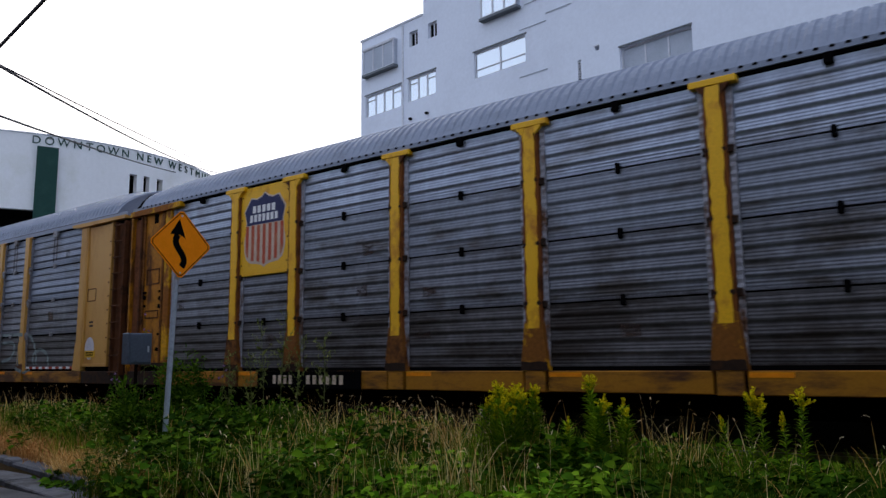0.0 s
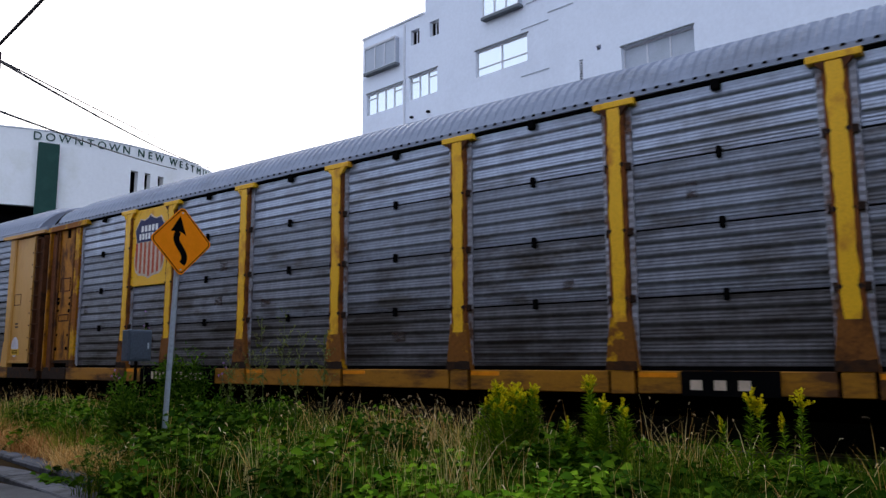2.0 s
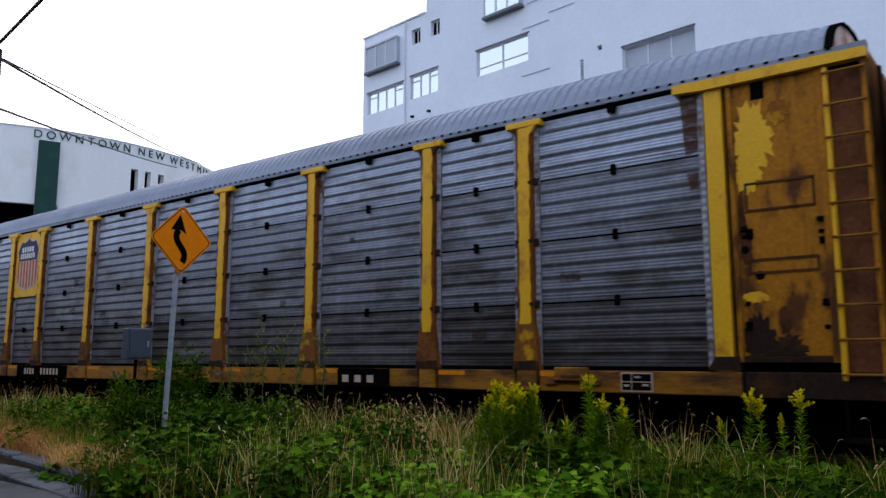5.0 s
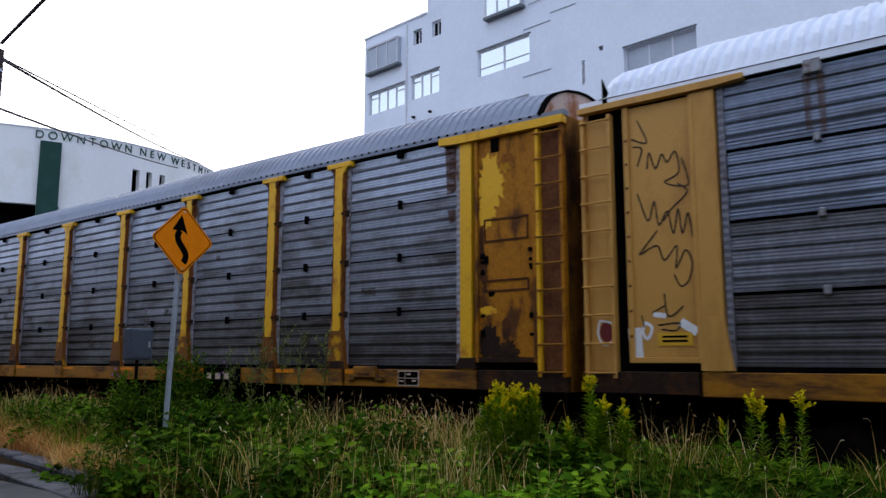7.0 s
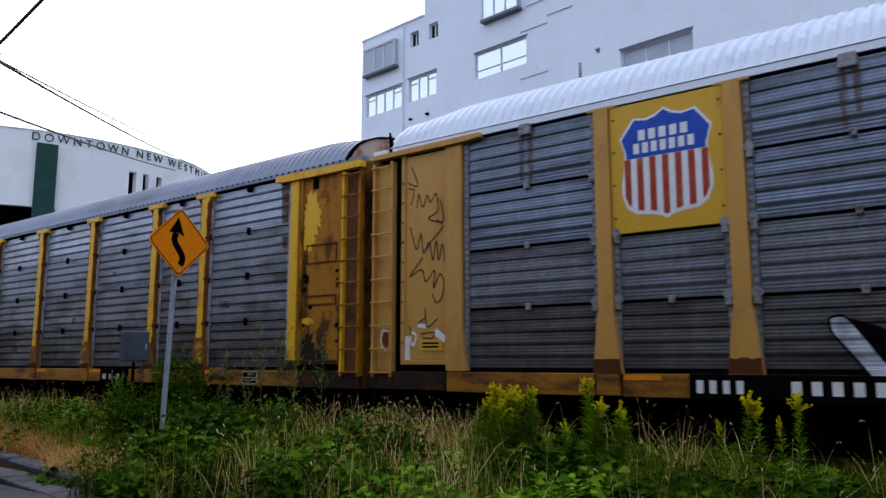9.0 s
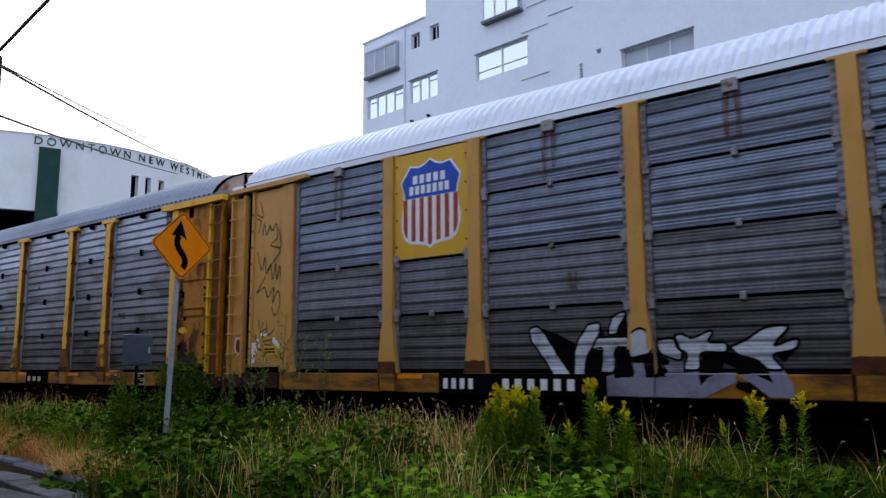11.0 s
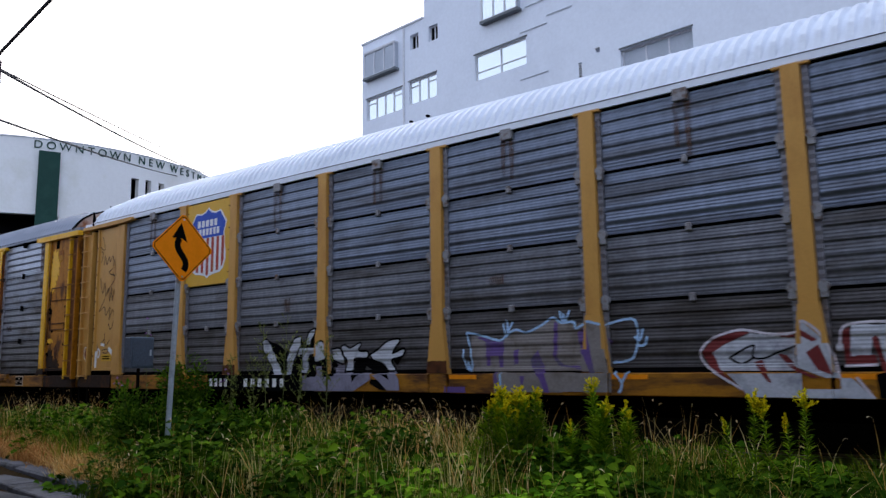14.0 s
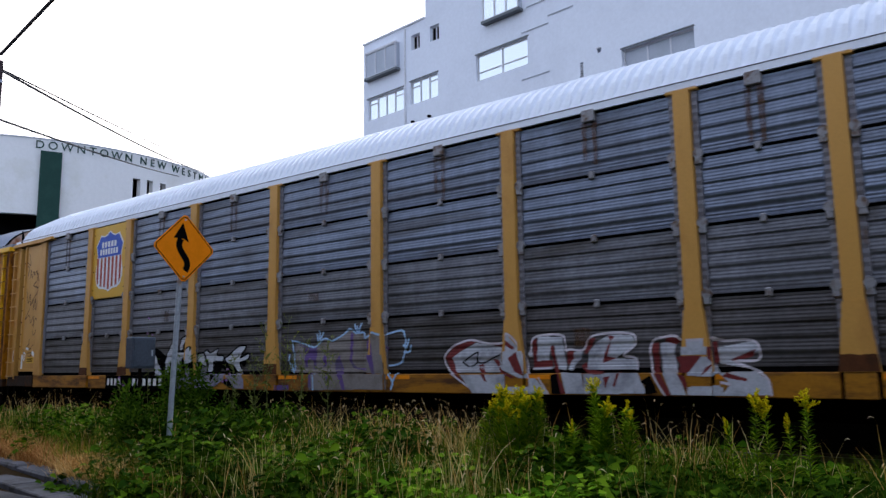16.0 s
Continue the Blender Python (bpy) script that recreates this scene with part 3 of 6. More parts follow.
def emblem(plate, xc, z0, w, h, y, blue, red, white):
    """The shield on a plate: rim, upper field with bars for its lettering, and upright stripes."""
    def at(pts, s=1.0):
        return [(xc + x * w * s, z0 + h * (0.5 + (z - 0.5) * s)) for x, z in pts]
    full = SHIELD + [(-x, z) for x, z in SHIELD[-2:0:-1]]
    rim = part("shield", prism_xz(at(full, 1.05), y - 0.004, y), M[white], plate, "shield with a pale rim")
    part("shield_field", prism_xz(at(full), y - 0.007, y - 0.004), M[white], plate)
    top = [p for p in SHIELD if p[1] > 0.58] + [(shield_x(0.575), 0.575)]
    top = top + [(-x, z) for x, z in top[::-1] if x > 0]
    part("shield_top", prism_xz(at(top), y - 0.010, y - 0.007), M[blue], plate)
    n = 13
    for i in range(0, n, 2):
        a, b = -0.47 + 0.94 * i / n, -0.47 + 0.94 * (i + 1) / n
        pts = [(a, 0.57), (a, shield_low(abs(a)) + 0.012), ((a + b) / 2, shield_low(abs(a + b) / 2) + 0.012), (b, shield_low(abs(b)) + 0.012), (b, 0.57)]
        part("stripe", prism_xz(at(pts), y - 0.010, y - 0.007), M[red], plate)
    for zc, count, half in ((0.79, 5, 0.30), (0.665, 7, 0.36)):
        for k in range(count):
            a = -half + 2 * half * k / count
            pts = [(a, zc - 0.05), (a + 2 * half / count * 0.66, zc - 0.05), (a + 2 * half / count * 0.66, zc + 0.05), (a, zc + 0.05)]
            part("lettering_bar", prism_xz(at(pts), y - 0.013, y - 0.010), M["white"], plate)


def stroke_outline(pts, width):
    """A closed outline round a bent line."""
    left, right = [], []
    for i, p in enumerate(pts):
        a, b = pts[max(0, i - 1)], pts[min(len(pts) - 1, i + 1)]
        d = math.hypot(b[0] - a[0], b[1] - a[1]) or 1
        nx, nz = -(b[1] - a[1]) / d, (b[0] - a[0]) / d
        left.append((p[0] + nx * width / 2, p[1] + nz * width / 2))
        right.append((p[0] - nx * width / 2, p[1] - nz * width / 2))
    return left + right[::-1]


def painted(polys, depth_at, lift, cuts, name, mat, parent, label=""):
    """Paint that lies on the relief of the car's side: outlines filled row by row at the depth of what is under them."""
    verts, faces = [], []
    dz = 0.012
    for poly in polys:
        z = min(p[1] for p in poly)
        top = max(p[1] for p in poly)
        while z < top:
            zm, hits = z + dz / 2, []
            for (xa, za), (xb, zb) in zip(poly, poly[1:] + poly[:1]):
                if (za <= zm) != (zb <= zm):
                    hits.append(xa + (xb - xa) * (zm - za) / (zb - za))
            hits.sort()
            for a, b in zip(hits[::2], hits[1::2]):
                marks = [a] + [c for c in cuts if a < c < b] + [b]
                for p, q in zip(marks, marks[1:]):
                    xm, k = (p + q) / 2, len(verts)
                    y0, y1 = depth_at(xm, z + 0.001) - lift, depth_at(xm, z + dz - 0.001) - lift
                    verts += [(p, y0, z - ZR), (q, y0, z - ZR), (q, y1, z + dz - ZR), (p, y1, z + dz - ZR)]
                    faces.append((k, k + 1, k + 2, k + 3))
            z += dz
    return put(name, mesh_of(name, verts, faces, mat), parent, label)


def build_car(style, centre, posts, ends, corners, logo, label, grey_roof=False):
    """One enclosed car-carrying railcar. posts: along its length; ends: of the body; corners: inner edges of the end frames."""
    old = style == "old"
    roof_mat = M["roof_old"] if old or grey_roof else M["roof_new"]
    car = thing("autorack_railcar", (centre, FACE, ZR), label, "railcar", "cars of the passing train")
    yel = M["yellow_old"] if old else M["yellow_new"]
    pan = M["panel_old"] if old else M["panel_new"]
    # bottom row first; dirt and shade together darken the lower rows
    row_mats = [M["dirt_shade_old"], M["dust_shade_old"], M["mid_old"], pan] if old else [M["dirt_shade_new"], M["dust_shade_new"], pan, pan]
    hin = M["hinge_old"] if old else M["hinge_new"]
    fla = M["flange_old"] if old else M["flange_new"]
    posts = [p - centre for p in posts]
    e0, e1 = ends[0] - centre, ends[1] - centre
    c0, c1 = corners[0] - centre, corners[1] - centre
    pw = 0.145 if old else 0.118
    rnd = random.Random(int(centre * 10))

    def add(name, bm, mat, label="", parent=None):
        bmesh.ops.translate(bm, verts=bm.verts[:], vec=(0, 0, -ZR))
        return part(name, bm, mat, parent or car, label)

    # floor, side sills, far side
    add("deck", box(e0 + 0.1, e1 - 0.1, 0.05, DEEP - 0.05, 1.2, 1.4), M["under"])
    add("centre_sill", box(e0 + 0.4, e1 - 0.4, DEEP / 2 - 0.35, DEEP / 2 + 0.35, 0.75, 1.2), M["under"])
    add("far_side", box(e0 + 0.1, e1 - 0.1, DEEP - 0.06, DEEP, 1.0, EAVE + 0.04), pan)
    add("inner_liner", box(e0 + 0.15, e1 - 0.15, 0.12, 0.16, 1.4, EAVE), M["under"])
    marks = [e0, c0 - 0.35, c1 + 0.35] + sorted([p - 0.2 for p in posts] + [p + 0.2 for p in posts]) + [e1]
    marks.sort()
    for a, b in zip(marks, marks[1:]):
        proud = 0.10 if b - a < 0.5 else 0.07
        add("sill_section", box(a + 0.022, b - 0.022, -proud, 0.06, SILL0 + rnd.uniform(-0.01, 0.01), SILL1, 0.012), (M["end_sill"] if (a + b) / 2 < c0 - 0.1 or (a + b) / 2 > c1 + 0.1 else M["sill_yellow"]))
    add("sill_backing", box(e0 + 0.05, e1 - 0.05, 0.0, 0.08, SILL0 + 0.02, SILL1 - 0.01), M["black"])
    # black strip that stands for shade in the slot above the sill
    add("lower_rail", box(c0, c1, 0.02, 0.12, SILL1 - 0.02, SILL1 + 0.09), M["black"])

    # corrugated side panels, four high in each bay
    edges = [c0] + posts + [c1]
    z_base = SILL1 + 0.05
    ph = (EAVE - 0.03 - z_base) / 4
    gap = 0.03 if old else 0.05
    for k, (a, b) in enumerate(zip(edges, edges[1:])):
        a2 = a + (pw if k else 0.02) + 0.01
        b2 = b - (pw if k < len(edges) - 2 else 0.02) - 0.01
        w = b2 - a2 - 0.16
        shared = [panel_mesh(w, ph - gap, row_mats[j], k * 7 + j) for j in range(4)]
        for row in range(4):
            if k == logo and row >= 2:
                continue
            put("panel", shared[row], car, m=Matrix.Translation((a2 + 0.08, 0.02 + rnd.uniform(-0.004, 0.004), z_base + row * ph + gap / 2 - ZR)))
        add("panel_seam", box(a2, b2, 0.06, 0.09, z_base, EAVE), M["black"])
        # crimped edge strips beside the posts
        for x0, sgn in ((a2, 1), (b2, -1)):
            zs = np.arange(z_base, EAVE - 0.02, 0.055)
            verts, faces = [], []
            for i, z in enumerate(zs):
                ww = 0.078 + 0.006 * (i % 2)
                yy = -0.012 - 0.012 * (i % 2)
                verts += [(x0, 0.03, z - ZR), (x0, yy, z - ZR), (x0 + sgn * ww, yy * 0.6, z - ZR), (x0 + sgn * ww, 0.03, z - ZR)]
            for i in range(len(zs) - 1):
                for q in range(3):
                    faces.append((i * 4 + q, i * 4 + q + 1, i * 4 + q + 5, i * 4 + q + 4))
            put("edge_strip", mesh_of("edge_strip", verts, faces, fla), car)
        # latches at mid bay and hinge tabs beside the posts
        mid = (a2 + b2) / 2
        for row in range(1, 4):
            if k == logo and row >= 2:
                continue
            zj = z_base + row * ph
            add("latch", box(mid - 0.035, mid + 0.03, -0.055, 0.03, zj - 0.085, zj + 0.075, 0.012) if old else
                box(mid - 0.04, mid + 0.04, -0.05, 0.03, zj - 0.06, zj + 0.06, 0.015), M["black"] if old else hin)
        for row in range(1, 3 if k == logo else 4):
            zj = z_base + row * ph
            for x0, sgn in ((a2, 1), (b2, -1)):
                if (k == 0 and sgn == 1) or (k == len(edges) - 2 and sgn == -1):
                    continue
                if old:
                    hb = box(x0 - 0.02, x0 + sgn * 0.05 + 0.02, -0.06, 0.02, zj - 0.06, zj + 0.05, 0.01)
                else:
                    hb = rod((x0 + sgn * 0.055, -0.065, zj + 0.03), (x0 + sgn * 0.055, 0.0, zj + 0.03), 0.072, 10)
                    box(x0 + sgn * 0.055 - 0.05, x0 + sgn * 0.055 + 0.05, -0.06, 0.0, zj - 0.12, zj - 0.03, 0.01, bm=hb)
                add("hinge_tab", hb, hin)
        if k != logo:
            tw = 0.06 if old else 0.11
            add("eave_clip", box(mid - tw, mid + tw, -0.07, 0.04, EAVE - (0.14 if old else 0.17), EAVE + 0.02, 0.012), M["black"] if old else M["hinge_new"])
        if not old and k != logo:
            for dx in (-0.085, 0.085):
                zb = EAVE - rnd.uniform(0.75, 1.0)
                add("rust_streak", prism_xz([(mid + dx - 0.05, EAVE - 0.17), (mid + dx - 0.035, zb), (mid + dx + 0.035, zb), (mid + dx + 0.05, EAVE - 0.17)], -0.0225, -0.0205), M["streak"])
        # brown smears of dirt on some panels
        for row in range(4):
            if k == logo and row >= 2:
                continue
            for q in range(2):
                if rnd.random() < (0.2 if old else 0.07):
                    xs0 = a2 + 0.2 + rnd.random() * max(0.1, w - 0.7)
                    zs0 = z_base + row * ph + rnd.uniform(0.1, 0.5)
                    ww, hh = rnd.uniform(0.15, 0.4), rnd.uniform(0.15, 0.3)
                    pts = [(xs0, zs0), (xs0 + ww, zs0 + rnd.uniform(-0.02, 0.02)), (xs0 + ww * 0.97, zs0 + hh), (xs0 + ww * 0.02, zs0 + hh + rnd.uniform(-0.02, 0.02))]
                    add("dirt_smear", prism_xz(pts, -0.0205 - 0.0005 * q, -0.0195), M["smear"] if old else M["streak"])

    if old:
        # rust washed down beside the corner post
        for x0, x1, z0, z1 in ((c1 - 0.36, c1 - 0.10, EAVE - 0.98, EAVE - 0.06), (c1 - 0.30, c1 - 0.12, EAVE - 1.5, EAVE - 1.25)):
            add("rust_wash", prism_xz([(x0 + 0.05, z0), (x1 - 0.02, z0 + 0.05), (x1, z1), (x0, z1)], -0.0215, -0.0205), M["wash"])
    # posts with splayed feet and caps
    for p in posts:
        ft = 0.72 if old else 0.80
        pts = [(p - pw, z_base + ft), (p + pw, z_base + ft), (p + pw, EAVE - 0.02), (p - pw, EAVE - 0.02)]
        st = add("post", prism_xz(pts, -0.09, 0.06), M["edge_rust"] if old else yel)
        fw = pw + 0.10
        foot = prism_xz([(p - fw, SILL1 + 0.0), (p + fw, SILL1 + 0.0), (p + fw - 0.025, z_base + 0.22), (p + pw + 0.012, z_base + ft), (p - pw - 0.012, z_base + ft), (p - fw + 0.025, z_base + 0.22)], -0.105, 0.06)
        add("foot", foot, (M["foot_rust"], M["foot_peel"])[rnd.random() < 0.55] if old else yel, "rust-stained splayed foot" if old else "", st)
        gh = 0.09 if old else 0.16
        rag = [(p + fw - 0.012 - (2 * fw - 0.024) * k / 9, z_base + gh + rnd.uniform(-0.012, 0.012)) for k in range(10)]
        add("grime_band", prism_xz([(p - fw - 0.003, SILL1 + 0.005), (p + fw + 0.003, SILL1 + 0.005)] + rag, -0.108, -0.104), M["end_sill"] if old else M["rust"], "soot and rust at the foot of the post", st)
        if old:
            # painted face left between rusted edges
            zs = [z_base + ft - (0.1 * rnd.random() + 0.05) * (1 - k / 26) + (EAVE - 0.11 - z_base - ft) * k / 26 for k in range(27)]
            ll = [(p - pw + 0.026 + rnd.random() * 0.034, z) for z in zs]
            rr = [(p + pw - 0.026 - rnd.random() * 0.034, z) for z in zs]
            add("painted_face", prism_xz(ll + rr[::-1], -0.108, -0.09), yel, "yellow paint between rusted edges", st)
            cap = box(p - 0.33, p + 0.33, -0.118, 0.03, EAVE - 0.10, EAVE + 0.0, 0.01)
            add("cap", cap, yel, "", st)
            for s in (-1, 1):
                add("gusset", prism_xz([(p + s * 0.10, EAVE - 0.10), (p + s * 0.24, EAVE - 0.10), (p + s * 0.15, EAVE - 0.2), (p + s * 0.11, EAVE - 0.25)], -0.112, -0.05), M["rust"] if rnd.random() < 0.6 else yel, "", st)
            for k in range(3):
                zj = z_base + (k + 1) * ph + rnd.uniform(-0.03, 0.03)
                for s in (-1, 1):
                    add("rust_spot", rod((p + s * (pw - 0.03), -0.112, zj), (p + s * (pw - 0.03), -0.09, zj), rnd.uniform(0.022, 0.038), 9), M["hinge_old"], "", st)
        else:
            add("cap", box(p - 0.24, p + 0.24, -0.06, 0.03, EAVE - 0.05, EAVE + 0.01, 0.01), yel, "", st)

    # roof: ribbed sheet with steep haunches
    half = [(-0.05, 0.03), (-0.05, 0.10), (0.09, 0.33), (0.24, 0.50), (0.45, 0.65), (0.78, 0.80), (1.15, 0.89), (DEEP / 2, 0.93)] if old else [(-0.05, 0.03), (-0.05, 0.10), (0.09, 0.33), (0.24, 0.50), (0.45, 0.66), (0.78, 0.85), (1.15, 0.99), (DEEP / 2, 1.05)]
    prof = [(y, EAVE + z) for y, z in half] + [(DEEP - y, EAVE + z) for y, z in half[-2::-1]]
    pitch = 0.19
    RIB = 0.026 if old else 0.058
    r0, r1 = (e0 + 0.3, e1 - 0.24) if old else (e0 + 0.50, e1 - 0.42)
    n = int((r1 - r0) / pitch)

    def drop(x):
        """The roof comes down a little towards each end of the car."""
        f = max(0.0, 1 - min(x - r0, r0 + n * pitch - x) / 1.4)
        return 1 - 0.13 * f * f * (3 - 2 * f)
    verts, faces = [], []
    for i in range(n):
        x = r0 + i * pitch
        for dx, lift in ((0.0, 0.0), (0.03, RIB), (0.10, RIB), (0.13, 0.0)):
            for j, (y, z) in enumerate(prof):
                ln = lift if 1 < j < len(prof) - 2 else 0
                sy = -1 if y < 0.6 else (1 if y > DEEP - 0.6 else 0)
                verts.append((x + dx, y + sy * ln * 0.7, EAVE + (z - EAVE) * drop(x + dx) + ln - ZR))
    m = len(prof)
    for i in range(n * 4 - 1):
        faces += [(i * m + j, (i + 1) * m + j, (i + 1) * m + j + 1, i * m + j + 1) for j in range(m - 1)]
    put("roof", mesh_of("roof", verts, faces, roof_mat), car, "ribbed grey roof" if old or grey_roof else "ribbed white roof")
    add("eave_beam", box(e0, e1, -0.06, 0.1, EAVE + (0.015 if old else -0.015), EAVE + 0.1), roof_mat)
    if not old:
        add("eave_joint", box(e0 + 0.33, e1 - 0.43, -0.064, 0.0, EAVE + 0.09, EAVE + 0.106), M["seam_grey"])
    # flat black marks that paint the shaded gaps between the ribs where the sheet meets the eave
    verts, faces = [], []
    for i in range(n):
        x, k = r0 + i * pitch, len(verts)
        verts += [(x + 0.125, -0.066, EAVE + 0.062 - ZR), (x + 0.20, -0.066, EAVE + 0.062 - ZR), (x + 0.19, -0.064, EAVE + 0.1 - ZR), (x + 0.135, -0.064, EAVE + 0.1 - ZR)]
        faces.append((k, k + 1, k + 2, k + 3))
    if old:
        tagged(put("eave_gap", mesh_of("eave_gap", verts, faces, M["black"]), car), kind="stuff")
    # black strip in place of the shaded gap under the eave
    add("eave_seal", box(c0, c1, -0.02, 0.11, EAVE - 0.03, EAVE + (0.015 if old else -0.016)), M["black"])
    for x in (r0, r0 + n * pitch - 0.06):
        s = 1 if x > 0 else -1
        fascia = [(y, EAVE + (z - EAVE) * drop(x)) for y, z in prof]
        bm = bmesh.new()
        a = [bm.verts.new((x, y, z)) for y, z in fascia]
        b = [bm.verts.new((x + s * 0.05, y, z)) for y, z in fascia]
        bm.faces.new(a), bm.faces.new(b[::-1])
        for i in range(len(a)):
            bm.faces.new((a[i], b[i], b[(i + 1) % len(a)], a[(i + 1) % len(a)]))
        add("roof_end", bm, M["roof_end"] if old else roof_mat, "rust-stained roof end plate" if old else "")
        rim = bmesh.new()
        for (ya, za), (yb, zb) in zip(fascia[1:-1], fascia[2:-1]):
            dl = math.hypot(yb - ya, zb - za)
            ny, nz = -(zb - za) / dl * 0.03, (yb - ya) / dl * 0.03
            ring = [(ya - ny * 0.3, za - nz * 0.3), (yb - ny * 0.3, zb - nz * 0.3), (yb + ny, zb + nz), (ya + ny, za + nz)]
            x0, x1 = (x - 0.02, x + 0.09) if s > 0 else (x - 0.09, x + 0.02)
            va = [rim.verts.new((x0, y, z)) for y, z in ring]
            vb = [rim.verts.new((x1, y, z)) for y, z in ring]
            rim.faces.new(va), rim.faces.new(vb[::-1])
            for i in range(4):
                rim.faces.new((va[i], vb[i], vb[(i + 1) % 4], va[(i + 1) % 4]))
        add("roof_rim", rim, M["black"] if old else roof_mat, "dark arched end rim" if old else "")
        if not old and s < 0:
            add("end_bracket", prism_xz([(x - 0.10, EAVE + 0.02), (x - 0.02, EAVE + 0.02), (x - 0.02, EAVE + 0.2), (x - 0.10, EAVE + 0.42)], -0.07, -0.02), M["black"])

    # end frames: corner post, door leaf, ladder, header
    for inner, outer in ((c0, e0), (c1, e1)):
        s = 1 if outer > inner else -1
        L = abs(outer - inner)
        body = M["door_rust"] if old else M["yellow_new"]
        yl = M["yellow_rusty"] if old and s < 0 else yel
        HT = 0.10 if old else 0.055
        dw = L - (0.58 if old else 0.76)

        def X(d):
            return inner + s * d

        def eb(name, d0, d1, y0, y1, z0, z1, mat, bev=0.01, label="", parent=None):
            return add(name, box(min(X(d0), X(d1)), max(X(d0), X(d1)), y0, y1, z0, z1, bev), mat, label, parent)
        fr = eb("corner_post", 0.0, 0.24 if old else 0.30, -0.07, 0.1, SILL1, EAVE - 0.1, yl)
        add("foot", prism_xz([(X(-0.1), SILL1 + 0.02), (X(0.33), SILL1 + 0.02), (X(0.32), SILL1 + (0.2 if old else 0.75)), (X(0.0), SILL1 + (0.2 if old else 0.75))], -0.085, 0.05), M["end_sill"] if old else yel, "", fr)
        door = eb("end_door", 0.34, dw, -0.02, 0.06, SILL1 + 0.2, EAVE - 0.12, body, 0.01, "rust-stained yellow end door" if old else "ochre end door")
        eb("door_frame", 0.30, 0.37, -0.06, 0.05, SILL1 + 0.12, EAVE - 0.1, (M["foot_rust"] if s < 0 else body) if old else yel, 0.008, parent=door)
        eb("door_frame", dw - 0.03, dw + 0.05, -0.06, 0.05, SILL1 + 0.12, EAVE - 0.1, (M["foot_rust"] if s < 0 else body) if old else yel, 0.008, parent=door)
        eb("door_frame", 0.34, dw, -0.05, 0.0, SILL1 + 0.12, SILL1 + 0.2, M["end_sill"] if old else body, 0.008, parent=door)
        # black sheet behind the door slot; the recess's shade is its colour
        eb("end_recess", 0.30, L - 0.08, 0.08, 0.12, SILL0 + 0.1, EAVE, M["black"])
        if old:
            for z in (3.55, 2.72):
                w0, w1, h2 = 0.48, dw - 0.12, (0.36 if z > 3 else 0.17)
                fb = bmesh.new()
                for a, b, c, d in ((w0, w1, z, z + 0.03), (w0, w1, z + h2, z + h2 + 0.03), (w0, w0 + 0.03, z, z + h2), (w1 - 0.03, w1, z, z + h2)):
                    box(min(X(a), X(b)), max(X(a), X(b)), -0.035, -0.015, c, d, bm=fb)
                add("placard_frame", fb, M["rust"], "", door)
            if s > 0:
                for zc, xc, wr, hr, mm in ((4.55, 0.62, 0.32, 0.55, "yellow_old"), (4.1, 0.54, 0.2, 0.34, "yellow_old"), (4.85, 0.95, 0.16, 0.2, "yellow_rusty"), (2.42, 0.55, 0.2, 0.09, "yellow_old"),
                                           (1.88, 0.58, 0.26, 0.36, "end_sill"), (1.74, 0.92, 0.26, 0.22, "end_sill"), (2.12, 0.9, 0.10, 0.22, "rust"), (3.45, 0.42, 0.06, 0.5, "rust"), (3.1, 0.46, 0.1, 0.3, "rust"), (3.25, 0.52, 0.06, 0.1, "black"), (2.7, 0.62, 0.07, 0.07, "black")):
                    pts = []
                    for g in range(44):
                        rr = 0.82 + 0.28 * noise.noise((g * 0.9, zc * 3, xc)) + rnd.uniform(-0.13, 0.13)
                        xx = min(max(xc + wr * rr * math.cos(g * 0.1428), 0.38), dw - 0.04)
                        pts.append((X(xx), max(zc + hr * rr * math.sin(g * 0.1428), SILL1 + 0.21)))
                    add("rust_patch", prism_xz(pts, -0.024 - 0.001 * zc, -0.019), M[mm], "", door)
            add("hatch", box(min(X(0.62), X(0.8)), max(X(0.62), X(0.8)), -0.03, 0.0, EAVE - 0.38, EAVE - 0.14, 0.01), M["black"], "", door)
            for dz in (2.0, 2.35, 3.05, 3.2, 3.35):
                for dd in (dw - 0.08, 0.45):
                    add("rust_spot", rod((X(dd), -0.035, dz + rnd.uniform(-0.1, 0.1)), (X(dd), -0.015, dz), rnd.uniform(0.03, 0.06), 9), M["black"], "", door)
        else:
            if s > 0:
                # stencil box and a pale disc on the door
                fb = bmesh.new()
                for a, b, c, d in ((0.42, 0.86, 3.62, 3.645), (0.42, 0.86, 3.30, 3.325), (0.42, 0.445, 3.325, 3.62), (0.835, 0.86, 3.325, 3.62)):
                    box(X(a), X(b), -0.026, -0.019, c, d, bm=fb)
                add("placard_frame", fb, M["rust"], "", door)
                add("pale_disc", prism_xz([(X(0.66 + 0.24 * math.cos(k * 0.3927)), 2.05 + 0.30 * math.sin(k * 0.3927)) for k in range(16)], -0.023, -0.019), M["spray_pale"], "pale worn disc", door)
                for z in (2.62, 2.72):
                    add("lettering_bar", box(X(0.58), X(0.78), -0.023, -0.019, z, z + 0.05), M["marker"], "", door)
            lab = add("door_label", box(min(X(0.45), X(0.95)), max(X(0.45), X(0.95)), -0.032, -0.018, SILL1 + 0.36, SILL1 + 0.54), M["yellow_bright"], "yellow placard with dark bars", door)
